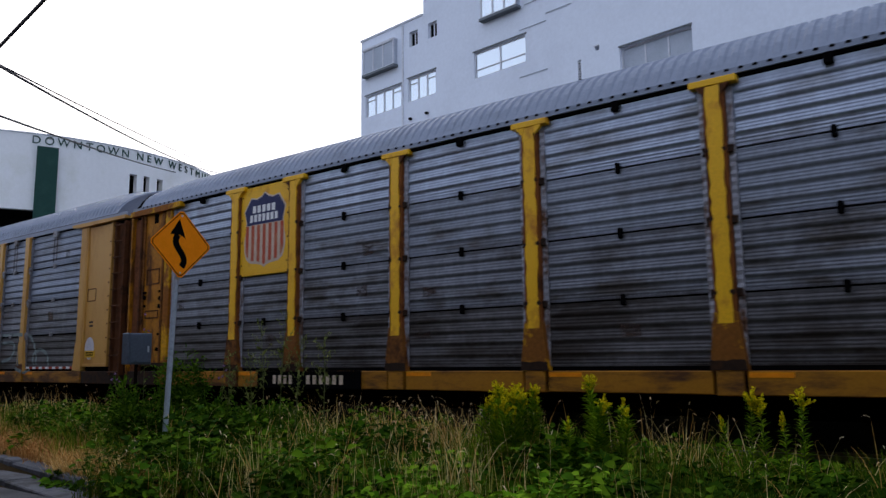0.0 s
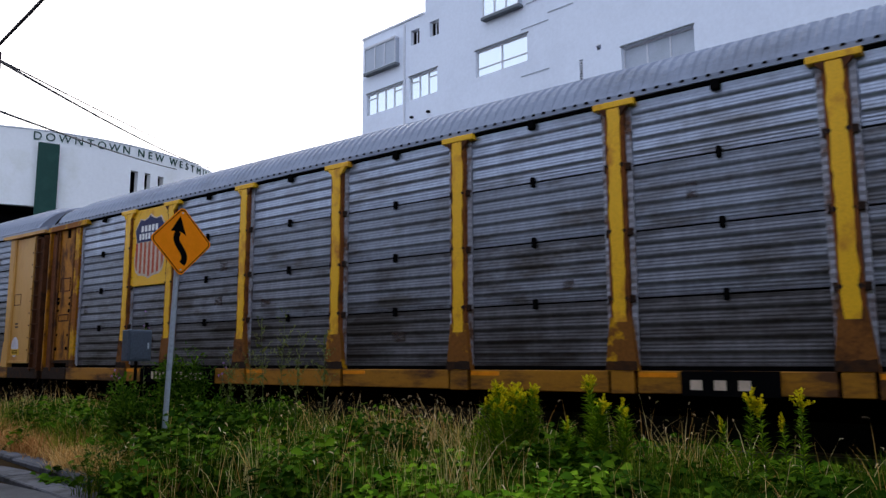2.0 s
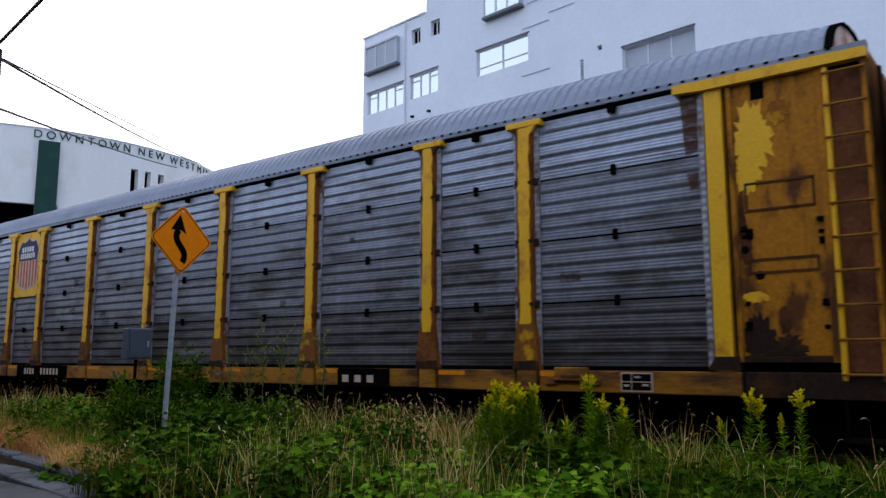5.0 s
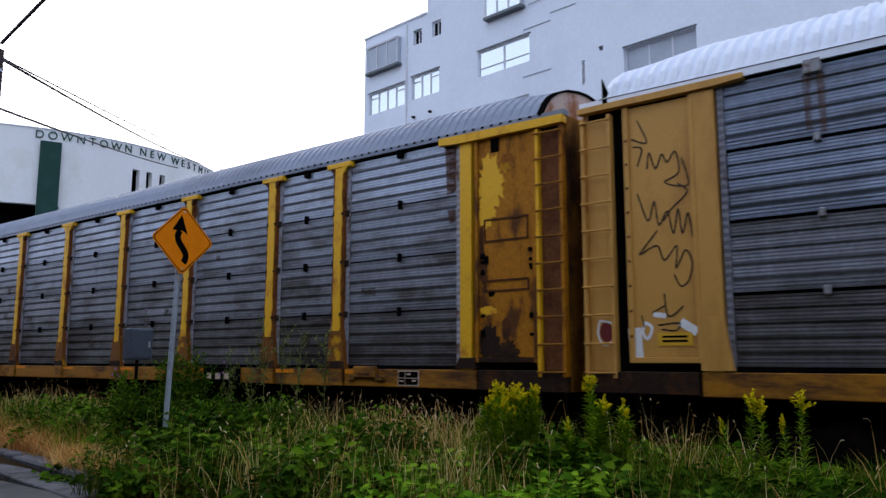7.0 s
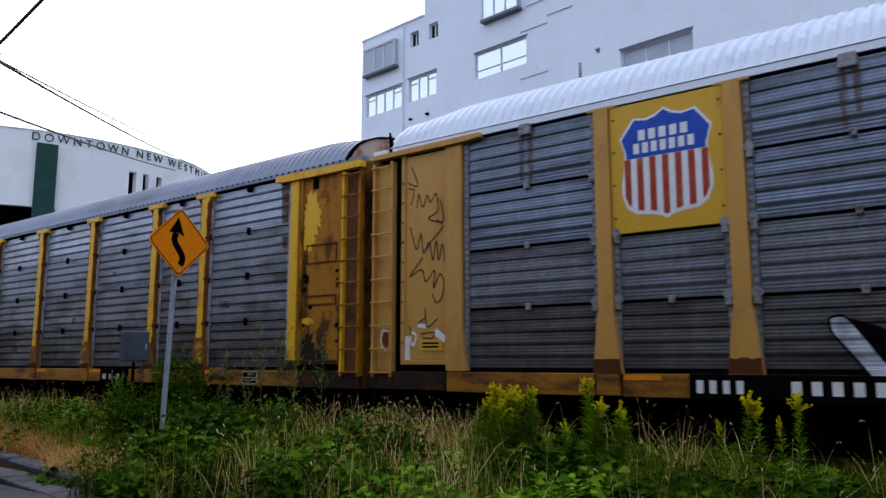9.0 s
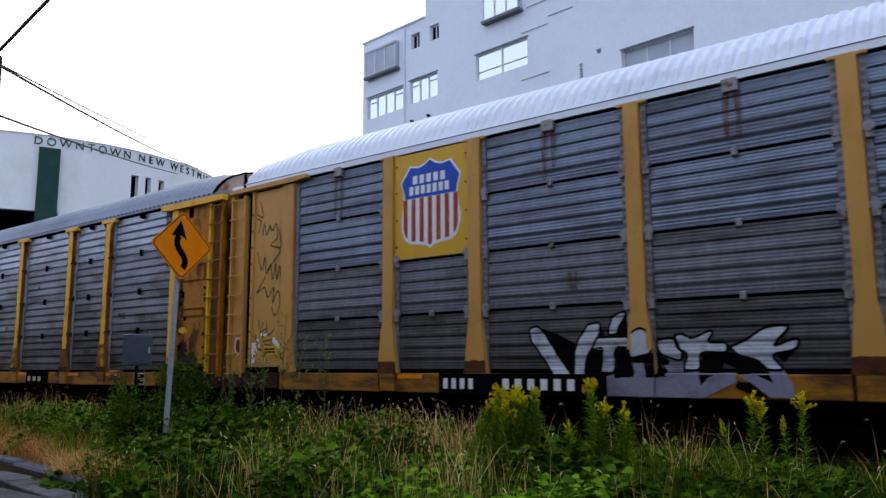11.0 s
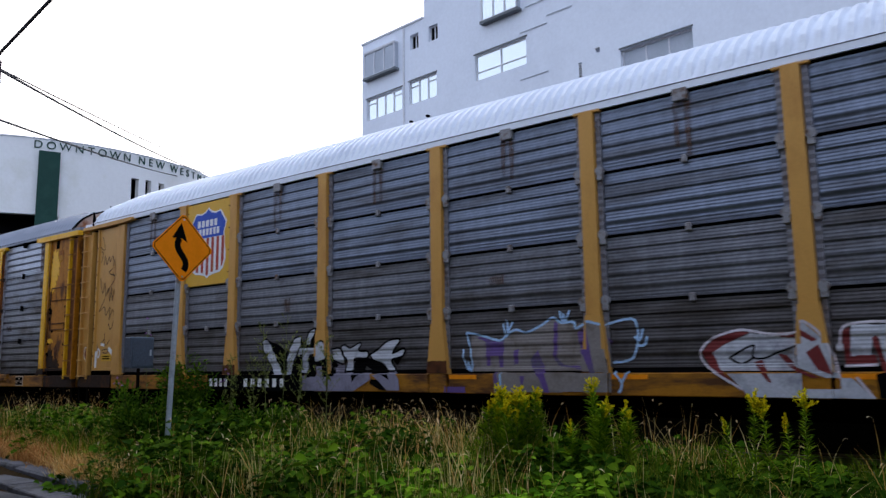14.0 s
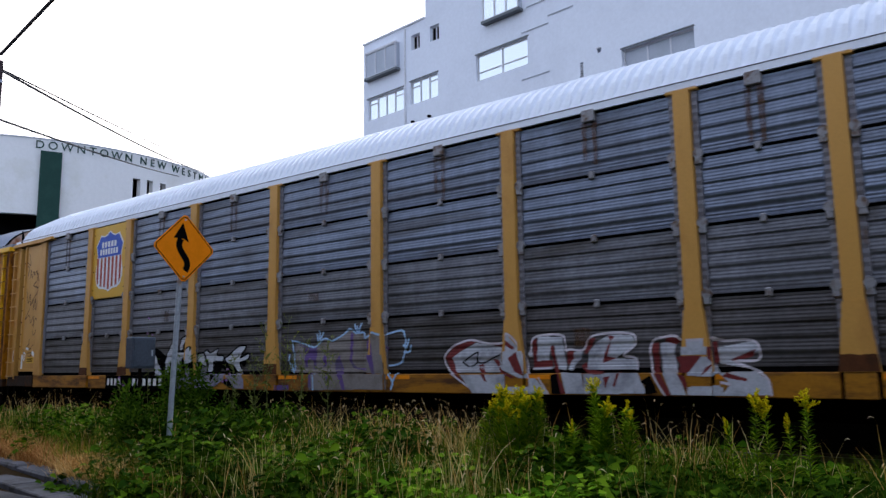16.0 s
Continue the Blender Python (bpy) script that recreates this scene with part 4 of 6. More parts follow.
            for dz in (0.41, 0.47):
                add("lettering_bar", box(min(X(0.52), X(0.88)), max(X(0.52), X(0.88)), -0.036, -0.031, SILL1 + dz, SILL1 + dz + 0.03), M["black"], "", door)
            for k in range(9):
                zr = SILL1 + 0.5 + k * 0.36
                add("bolt", rod((X(dw), -0.075, zr), (X(dw), -0.055, zr), 0.022, 6), M["rust"], "", door)
        # ladder
        l0, l1 = L - 0.52, L - 0.02
        if grey_roof:
            body = M["rust"]
        lad = eb("ladder", l0, l0 + 0.06, -0.10, 0.04, SILL1 - 0.1, EAVE - 0.15, M["rust"] if (old and s < 0) or grey_roof else yel)
        eb("stile", l1 - 0.06, l1, -0.10, 0.04, SILL1 - 0.1, EAVE - 0.15, body if old or grey_roof else yel, parent=lad)
        eb("back_plate", l0 + 0.06, l1 - 0.06, -0.01, 0.02, SILL1, EAVE - 0.2, M["plate_rust"] if old else body, parent=lad)
        for k in range(10):
            zr = SILL1 - 0.02 + k * 0.42
            if old and s < 0:
                break
            if zr < EAVE - 0.2:
                add("rung", rod((X(l0), -0.12, zr), (X(l1), -0.12, zr), 0.016, 6), body if grey_roof else M["rung_rust"] if old else yel, "", lad)
        add("header", prism_xz([(X(-0.42), EAVE - HT), (X(-0.42), EAVE + 0.02), (X(L), EAVE + 0.0), (X(L), EAVE - HT - 0.03), (X(0.0), EAVE - HT - 0.03)], -0.13, 0.02), M["yellow_rusty"] if old and s < 0 else yel)
        # rusty cars' end walls take the darker tones of the shaded gap
        add("end_wall", box(min(outer - s * 0.06, outer - s * 0.01), max(outer - s * 0.06, outer - s * 0.01), 0.05, DEEP - 0.1, SILL0, EAVE + 0.03), M["end_rust"] if old and s > 0 else M["end_dark"] if old else body, "end doors, rusty ones toned dark for shade between cars")
        for k in range(1, 4):
            add("end_rib", box(min(outer, outer - s * 0.05), max(outer, outer + s * 0.03), k * DEEP / 4 - 0.05, k * DEEP / 4 + 0.05, SILL1, EAVE), M["end_dark"] if old else body)
        add("coupler", box(min(outer, outer + s * 0.12), max(outer, outer + s * 0.12), DEEP / 2 - 0.15, DEEP / 2 + 0.15, 0.75, 1.05, 0.03), M["under"])
        add("end_step", box(min(X(L - 0.55), X(L - 0.05)), max(X(L - 0.55), X(L - 0.05)), -0.06, 0.12, 0.62, 0.68), M["under"])
        for dd in (L - 0.52, L - 0.08):
            add("step_hanger", box(min(X(dd), X(dd + 0.03)), max(X(dd), X(dd + 0.03)), -0.06, -0.02, 0.64, 1.2), M["under"])

    # emblem plate in one bay
    la, lb = edges[logo] + pw + 0.01, edges[logo + 1] - pw - 0.01
    zl = z_base + 2 * ph
    plate = add("emblem_plate", box(la, lb, -0.045, 0.03, zl + 0.01, EAVE - 0.04, 0.008), M["yellow_old"] if old else M["yellow_bright"], "yellow plate with a striped shield")
    emblem(plate, (la + lb) / 2, zl + 0.21 - ZR, 1.32, 1.56, -0.045, "navy" if old else "blue", "red_old" if old else "red", "white_old" if old else "white")
    for k in range(4):
        for xx in (la + 0.06, lb - 0.06):
            add("rivet", rod((xx, -0.06, zl + 0.25 + k * 0.5), (xx, -0.045, zl + 0.25 + k * 0.5), 0.018, 6), M["rust"], "", plate)

    # orange strips, black number plates with bars
    for p in posts:
        add("reflector", box(p + 0.24, p + 0.80, -0.077, -0.069, SILL1 - 0.09, SILL1 - 0.02), M["orange"])

    def marks_plate(x0, x1, groups, hgt=0.17):
        pl = add("marking_plate", box(x0, x1, -0.112, -0.06, SILL0 - 0.01, SILL1 - 0.0), M["black"], "black plate with white lettering bars")
        for a, b, nn in groups:
            for i in range(nn):
                q0 = a + (b - a) * i / nn
                add("lettering_bar", box(q0, q0 + (b - a) / nn * 0.5, -0.118, -0.111, SILL0 + 0.07, SILL0 + 0.07 + hgt), M["white_old"] if old else M["white"], "", pl)
    if style == "old":
        marks_plate(posts[1] - 0.75 - 0.25, posts[1] + 1.95, [(posts[1] - 0.5, posts[1] + 0.15, 4), (posts[1] + 0.5, posts[1] + 1.6, 6)])
        marks_plate(posts[5] + 0.87, posts[5] + 2.15, [(posts[5] + 1.0, posts[5] + 1.95, 3)], 0.13)
        q = posts[7] + 0.8
        rest = add("tool_bracket", box(q - 0.28, q + 0.28, -0.15, -0.06, SILL0 + 0.16, SILL1 + 0.05, 0.02), M["sill_yellow"], "grimy yellow bracket on the sill")
        for sg in (-1, 1):
            add("bracket_arm", prism_xz([(q + sg * 0.26, SILL0 + 0.12), (q + sg * 0.46, SILL0 + 0.12), (q + sg * 0.46, SILL0 + 0.19), (q + sg * 0.36, SILL0 + 0.20), (q + sg * 0.26, SILL0 + 0.24)], -0.13, -0.06), M["sill_yellow"], "", rest)
        add("bracket_slot", box(q - 0.16, q + 0.16, -0.156, -0.149, SILL0 + 0.20, SILL0 + 0.25), M["rust"], "", rest)
        q0, q1, z0, z1 = posts[7] + 1.58, posts[7] + 2.06, SILL0 + 0.03, SILL1 - 0.02
        data = add("data_plate", box(q0, q1, -0.078, -0.069, z0, z1), M["white_old"], "black stencil plate with a pale border")
        for a, b in ((0.02, 0.16), (0.175, 0.46)):
            for c, d in ((0.02, 0.13), (0.145, 0.25)):
                add("plate_cell", box(q0 + a, q0 + b, -0.083, -0.077, z0 + c, z0 + d), M["black"], "", data)
        for a, b, c in ((0.05, 0.13, 0.07), (0.21, 0.30, 0.19), (0.33, 0.42, 0.08)):
            add("lettering_bar", box(q0 + a, q0 + b, -0.086, -0.082, z0 + c, z0 + c + 0.03), M["white_old"], "", data)
    else:
        marks_plate(posts[1] - 0.75, posts[1] + 2.35, [(posts[1] - 0.65, posts[1] + 0.05, 4), (posts[1] + 0.55, posts[1] + 1.95, 6)])
    if grey_roof:
        for i in range(14):
            x0 = posts[-1] + 0.3 + i * 0.2
            add("reflector_strip", box(x0, x0 + 0.19, -0.03, -0.018, SILL1 + 0.07, SILL1 + 0.13), M["red"] if i % 2 else M["white"])
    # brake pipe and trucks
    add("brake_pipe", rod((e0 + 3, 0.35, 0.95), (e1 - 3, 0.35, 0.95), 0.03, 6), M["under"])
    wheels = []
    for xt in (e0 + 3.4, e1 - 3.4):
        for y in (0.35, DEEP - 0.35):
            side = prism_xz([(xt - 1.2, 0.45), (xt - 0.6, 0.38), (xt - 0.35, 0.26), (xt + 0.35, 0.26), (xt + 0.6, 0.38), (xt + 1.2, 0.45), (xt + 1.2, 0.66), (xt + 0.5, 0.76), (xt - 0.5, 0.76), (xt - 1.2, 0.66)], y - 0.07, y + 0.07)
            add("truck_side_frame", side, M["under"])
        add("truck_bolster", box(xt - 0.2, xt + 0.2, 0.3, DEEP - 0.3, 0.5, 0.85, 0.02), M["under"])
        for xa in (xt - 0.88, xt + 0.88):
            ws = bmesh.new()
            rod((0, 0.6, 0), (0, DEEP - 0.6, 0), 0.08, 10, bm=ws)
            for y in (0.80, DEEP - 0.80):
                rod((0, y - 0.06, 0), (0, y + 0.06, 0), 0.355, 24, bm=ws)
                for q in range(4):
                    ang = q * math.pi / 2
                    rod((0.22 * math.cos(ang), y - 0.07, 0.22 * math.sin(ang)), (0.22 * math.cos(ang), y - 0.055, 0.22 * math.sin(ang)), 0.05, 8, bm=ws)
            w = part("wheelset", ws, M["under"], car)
            wheels.append((w, (xa, 0, 0.355)))
    car_parts = {"posts": posts, "pw": pw, "z_base": z_base, "ph": ph, "centre": centre, "edges": edges}

    def depth_at(x, z):
        if z < SILL1:
            return -0.114 if any(abs(x - p) < 0.2 for p in posts) else -0.084
        for p in posts:
            if abs(x - p) < pw + 0.1 and (abs(x - p) < pw or z < z_base + 0.3):
                return -0.108
        if x < c0 or x > c1:
            return -0.024
        if z < z_base + gap / 2:
            return -0.02
        return 0.012 + relief((z - z_base - gap / 2) % ph, ph - gap)
    return car, wheels, depth_at, posts


# ---- the sign, the box and the pole ----
def build_sign():
    s = thing("warning_sign", (-10.24, 6.60, 0.2), "orange diamond winding-road sign on a galvanised post", "road sign")
    c = 3.384 - 0.2
    h = 0.53

    def diamond(r, cut):
        return [(cut, r - cut), (r - cut, cut), (r - cut, -cut), (cut, -(r - cut)), (-cut, -(r - cut)), (-(r - cut), -cut), (-(r - cut), cut), (-cut, r - cut)]

    def face(name, polys, x0, x1, mat, label="", parent=s):
        bm = bmesh.new()
        for poly in polys:
            a = [bm.verts.new((x0, y, c + z)) for y, z in poly]
            b = [bm.verts.new((x1, y, c + z)) for y, z in poly]
            bm.faces.new(a), bm.faces.new(b[::-1])
            for i in range(len(a)):
                bm.faces.new((a[i], b[i], b[(i + 1) % len(a)], a[(i + 1) % len(a)]))
        return part(name, bm, mat, parent, label)
    plate = face("plate", [diamond(h, 0.03)], 0.03, 0.036, M["sign_face"], "orange reflective plate")
    for i in range(4):
        a, b = diamond(h - 0.025, 0.03), diamond(h - 0.042, 0.028)
        q = [a[2 * i + 0], a[(2 * i + 1) % 8], b[(2 * i + 1) % 8], b[2 * i + 0]]
        face("border", [q], 0.0365, 0.038, M["black"], "", plate)
        q = [a[2 * i + 1], a[(2 * i + 2) % 8], b[(2 * i + 2) % 8], b[2 * i + 1]]
        face("border", [q], 0.0365, 0.038, M["black"], "", plate)
    # winding arrow: an S-shaped shaft with a head
    pts = [(-0.02 + 0.075 * math.sin((0.5 - k / 14) * 5.2), -0.34 + 0.48 * k / 14) for k in range(15)]
    shaft = stroke_outline(pts, 0.10)
    face("arrow", [[shaft[i], shaft[i + 1], shaft[-i - 2], shaft[-i - 1]] for i in range(14)], 0.037, 0.039, M["black"], "", plate)
    tx, tz = pts[-1]
    face("arrow_head", [[(tx - 0.13, tz + 0.0), (tx + 0.02, tz + 0.24), (tx + 0.13, tz - 0.05), (tx + 0.04, tz + 0.0)]], 0.037, 0.039, M["black"], "", plate)
    for z in (h - 0.10, -h + 0.10):
        part("bolt", rod((0.034, 0, c + z), (0.046, 0, c + z), 0.014, 8), M["galv"], s)
    post = rod((-0.32, 0.06, -0.25), (-0.01, 0.0, c + h - 0.12), 0.040, 12)
    part("post", post, M["galv"], s, "round galvanised post")


def build_small_sign():
    b = thing("utility_box", (-11.98, 7.0, 0.17), "grey metal cabinet on a thin post in the weeds", "utility box")
    bm = box(-0.10, 0.10, -0.21, 0.21, 1.44, 1.95, 0.012)
    part("cabinet", bm, M["sheet"], b, "grey sheet metal cabinet")
    part("door", box(0.10, 0.112, -0.18, 0.18, 1.47, 1.92, 0.005), M["sheet"], b)
    part("latch", box(0.112, 0.13, 0.12, 0.15, 1.64, 1.74, 0.004), M["galv"], b)
    part("post", rod((0, 0, -0.2), (0, 0, 1.5), 0.028, 8), M["under"], b, "dull dark post")


def cable(name, p, q, sag, r, label):
    cu = bpy.data.curves.new(name, "CURVE")
    cu.dimensions, cu.bevel_depth, cu.bevel_resolution = "3D", r, 2
    sp = cu.splines.new("POLY")
    n = 28
    sp.points.add(n)
    p, q = Vector(p), Vector(q)
    for i in range(n + 1):
        f = i / n
        v = p.lerp(q, f)
        sp.points[i].co = (v.x, v.y, v.z - sag * 4 * f * (1 - f), 1)
    tmp = bpy.data.objects.new(name, cu)
    me = bpy.data.meshes.new_from_object(tmp)
    bpy.data.objects.remove(tmp)
    me.materials.append(M["cable"])
    return tagged(put(name, me), label, "cable", "overhead cables")


def build_pole():
    p = thing("utility_pole", (-19.49, 7.33, -0.1), "dark creosoted wooden utility pole at the roadside", "utility pole")
    part("shaft", rod((0, 0, 0), (0, 0, 9.1), 0.16, 14, r2=0.125), M["wood"], p)
    part("strap", rod((0, 0, 8.55), (0, 0, 8.62), 0.135, 14), M["galv"], p)
    cable("overhead_cable", (-19.9, 7.5, 8.97), (-74.04, 53.38, 23.41), 0.6, 0.035, "black twisted service cable to a far pole")
    cable("overhead_cable", (-19.9, 7.5, 9.0), (-73.2, 53.6, 23.5), 0.3, 0.022, "thin black cable beside the service cable")
    cable("overhead_cable", (-19.9, 7.6, 7.7), (-75.09, 52.6, 23.16), 0.5, 0.03, "thin black telephone cable")
    cable("overhead_cable", (-19.9, 7.54, 9.35), (30, 0.95, 9.85), 0.0, 0.04, "thick black cable over the road")



# ---- spray paint on the last car: points along the car and up ----
DOOR_WHITE = [
    (0.20, [(10.59, 2.01), (10.61, 1.67)]),
    (0.12, [(11.3, 2.12), (11.47, 2.01)]),
    (0.07, [(10.9, 2.25), (11.04, 2.23)]),
    (0.04, [(10.76, 2.14), (10.85, 2.06), (10.78, 1.91), (10.71, 2.01), (10.76, 2.14)]),
    (0.03, [(10.04, 2.19), (10.24, 2.13), (10.27, 1.92), (10.09, 1.84), (10.0, 2.0), (10.04, 2.19)]),
]


def rounded(pts):
    """A soft curve through the points of a hand-drawn line."""
    out = []
    for i in range(len(pts) - 1):
        a, b, c, d = pts[max(0, i - 1)], pts[i], pts[i + 1], pts[min(len(pts) - 1, i + 2)]
        for k in range(5):
            t = k / 5
            out.append(tuple(0.5 * (2 * b[j] + (c[j] - a[j]) * t + (2 * a[j] - 5 * b[j] + 4 * c[j] - d[j]) * t ** 2 + (3 * b[j] - a[j] - 3 * c[j] + d[j]) * t ** 3) for j in range(2)))
    return out + [pts[-1]]


def build_graffiti():
    car, wheels, depth_at, posts = CARS[2]
    base = car.location.x
    cuts = sorted([p + s * w for p in posts for s in (-1, 1) for w in (0.118, 0.2, 0.218)])
    tag = new("graffiti")
    tag.parent = car

    def lines(pts, width):
        """Quads along a bent line, each a little longer than its stretch."""
        out = []
        for a, b in zip(pts, pts[1:]):
            d = math.hypot(b[0] - a[0], b[1] - a[1]) or 1
            ex, ez = (b[0] - a[0]) / d * width * 0.3, (b[1] - a[1]) / d * width * 0.3
            out.append(stroke_outline([(a[0] - ex, a[1] - ez), (b[0] + ex, b[1] + ez)], width))
        return out

    def above(poly):
        return [(x, max(z, SILL0 + 0.006)) for x, z in poly]

    def spray(name, mat, lift, shapes, line, line_mat, closed):
        """Filled shapes with an outline, or open lines alone."""
        shapes = [[(x - base, z) for x, z in pts] for pts in shapes]
        if closed:
            for p in shapes:
                painted([above(p)], depth_at, lift, cuts, name, M[mat], tag)
        if line:
            for p in shapes:
                strokes = [above(q) for q in lines(rounded(p + p[:1] if closed else p), line)]
                painted(strokes, depth_at, lift + 0.0012, cuts, "spray_outline" if closed else name, M[line_mat], tag)

    ring = [(10.14 - base + 0.11 * math.cos(k * 0.524), 2.02 + 0.15 * math.sin(k * 0.524)) for k in range(12)]
    painted([ring], depth_at, -0.0105, cuts, "red_disc", M["spray_red"], tag, "faded red disc inside a white loop")
    for k, (width, pts) in enumerate(DOOR_WHITE):
        pts = [(x - base, z) for x, z in pts]
        painted([above(q) for q in lines(rounded(pts) if len(pts) > 4 else pts, width)], depth_at, (-0.009 if width == 0.03 else 0.003) + 0.0002 * k, cuts, "white_splash", M["white"], tag)
    spray("spray_shadow", "black", 0.003, [
        [(17.7, 2.15), (18.03, 2.04), (18.29, 1.91), (18.24, 1.62), (18.25, 1.39), (18.07, 1.59), (17.89, 1.87)],
        [(18.73, 2.16), (18.79, 2.01), (18.67, 1.97), (18.75, 1.8), (18.71, 1.47), (18.45, 1.41), (18.46, 1.62), (18.58, 1.81)],
        [(19.14, 2.32), (19.23, 2.17), (19.22, 1.97), (19.04, 1.97), (18.97, 2.02), (19.06, 2.16)],
        [(18.96, 1.81), (19.22, 1.83), (19.28, 1.41), (18.96, 1.39)]], 0, "black", True)
    spray("spray_shadow", "black", 0.0034, [
        [(19.25, 1.69), (19.6, 1.75), (19.77, 1.64), (19.75, 1.58), (19.26, 1.61)],
        [(20.22, 1.72), (20.61, 1.74), (20.96, 1.63), (21.09, 1.49), (21.16, 1.34), (20.88, 1.47), (20.71, 1.51), (20.51, 1.6), (20.49, 1.48), (20.33, 1.41), (20.22, 1.3), (20.2, 1.39)],
        [(21.18, 1.7), (21.42, 1.76), (21.28, 1.6)],
        [(20.71, 1.36), (20.87, 1.35), (21.1, 1.16), (20.92, 1.17), (20.67, 1.28)],
        [(19.43, 1.58), (19.62, 1.58), (19.75, 1.41), (19.46, 1.4)]], 0, "black", True)
    spray("spray_fade", "spray_lilac", 0.0028, [
        [(18.68, 1.42), (20.06, 1.48), (20.68, 1.47), (20.69, 1.35), (20.26, 1.14), (18.74, 1.11), (18.71, 1.23)],
        [(20.74, 1.43), (20.99, 1.48), (21.26, 1.52), (21.39, 1.34), (21.4, 1.16), (21.11, 1.16)],
        [(19.26, 1.61), (19.43, 1.61), (19.46, 1.4), (19.31, 1.4)],
        [(19.59, 1.71), (19.94, 1.65), (19.97, 1.48), (19.75, 1.48)]], 0, "spray_lilac", True)
    spray("spray_fill", "spray_white", 0.0045, [
        [(17.5, 2.15), (17.68, 2.16), (17.89, 1.89), (18.07, 1.62), (18.25, 1.4), (17.97, 1.4), (17.71, 1.72), (17.52, 1.98)],
        [(18.53, 2.18), (18.71, 2.19), (18.69, 2.01), (18.56, 1.81), (18.46, 1.62), (18.45, 1.41), (18.3, 1.41), (18.28, 1.71), (18.36, 1.96)],
        [(18.67, 1.98), (19.17, 1.97), (19.17, 1.83), (18.96, 1.81), (18.92, 1.48), (18.73, 1.48), (18.75, 1.81), (18.59, 1.81)]], 0.03, "black", True)
    spray("spray_fill", "spray_white", 0.0048, [
        [(18.91, 2.27), (19.07, 2.34), (19.14, 2.32), (19.04, 2.15), (18.97, 2.03), (18.85, 2.03), (18.89, 2.18)],
        [(19.21, 2), (19.38, 2.09), (19.51, 2.02), (19.55, 1.77), (19.37, 1.7), (19.23, 1.7)],
        [(19.6, 1.93), (19.83, 1.94), (19.87, 1.83), (19.95, 1.75), (19.91, 1.64), (19.69, 1.71), (19.6, 1.81)],
        [(19.86, 1.98), (19.96, 2), (20.11, 1.94), (20.34, 2.03), (20.38, 1.99), (20.33, 1.88), (20.55, 1.86), (20.55, 1.74), (20.22, 1.73), (20.18, 1.52), (19.98, 1.52), (20.02, 1.72), (19.92, 1.8)]], 0.03, "black", True)
    spray("spray_fill", "spray_white", 0.0051, [
        [(20.61, 1.81), (20.84, 1.91), (21.07, 2.05), (21.33, 2.07), (21.32, 1.99), (21.17, 1.82), (21.42, 1.9), (21.47, 1.87), (21.41, 1.76), (21.15, 1.69), (21.26, 1.52), (21.07, 1.52), (20.94, 1.63), (20.72, 1.7)]], 0.035, "black", True)
    spray("cover_paint", "spray_grey", 0.0028, [
        [(22.94, 2.11), (23.52, 1.97), (23.61, 2), (23.84, 2.13), (24.05, 2.08), (24.53, 2.29), (24.7, 2.2), (24.89, 2.18), (25.14, 2.21), (25.38, 2.16), (25.41, 1.85), (25.48, 1.45), (25.06, 1.48), (22.97, 1.49)],
        [(23.44, 1.47), (25.51, 1.45), (25.5, 1.18), (23.46, 1.15)]], 0, "spray_grey", True)
    spray("spray_stroke", "spray_purple", 0.005, [
        [(23.24, 1.98), (23.61, 1.99), (23.57, 1.55), (23.5, 1.55), (23.49, 1.73), (23.33, 1.73), (23.32, 1.57), (23.25, 1.57)],
        [(23.79, 1.81), (23.88, 1.83), (23.86, 1.6), (23.78, 1.59)],
        [(24.09, 1.66), (24.24, 1.81), (24.29, 1.66), (24.35, 1.54), (24.47, 1.16), (24.38, 1.16), (24.28, 1.38), (24.11, 1.55)],
        [(24.54, 2.24), (24.61, 2.21), (24.58, 1.68), (24.69, 1.57), (25.02, 1.55), (25.01, 1.5), (24.6, 1.56), (24.51, 1.68)]], 0, "spray_purple", True)
    spray("spray_stroke", "spray_purple", 0.0052, [
        [(24.94, 2.06), (25.13, 2.17), (25.21, 1.7), (25.26, 1.45), (25.18, 1.45), (25.08, 1.7), (24.98, 1.84)],
        [(25.44, 1.98), (25.53, 1.9), (25.47, 1.86)],
        [(23.43, 1.48), (23.49, 1.48), (23.54, 1.15), (23.45, 1.15)],
        [(23.93, 1.41), (24.02, 1.41), (23.97, 1.18)],
        [(23.03, 2.05), (23.26, 2.03), (23.58, 1.96), (23.58, 1.91), (23.29, 1.95)],
        [(22.45, 1.24), (22.86, 1.23), (22.86, 1.14), (22.44, 1.14)]], 0, "spray_purple", True)
    spray("spray_outline", "spray_blue", 0.0066, [
        [(22.96, 1.49), (22.93, 1.86), (22.86, 2.09), (22.91, 2.12), (23.19, 2.06), (23.52, 1.98), (23.65, 2.06), (23.84, 2.14), (24.04, 2.09), (24.29, 2.18), (24.52, 2.3), (24.66, 2.22), (24.88, 2.22), (24.93, 2.12), (25.14, 2.21), (25.4, 2.16), (25.88, 2.2), (25.85, 1.69), (25.51, 1.6)],
        [(22.78, 1.84), (22.79, 1.68), (22.87, 1.54), (22.95, 1.51)],
        [(22.87, 1.64), (22.91, 1.53)],
        [(23.59, 2.24), (23.63, 2.13), (23.65, 2.04), (23.77, 2.26)],
        [(23.67, 2.29), (23.68, 2.13)]], 0.036, "spray_blue", False)
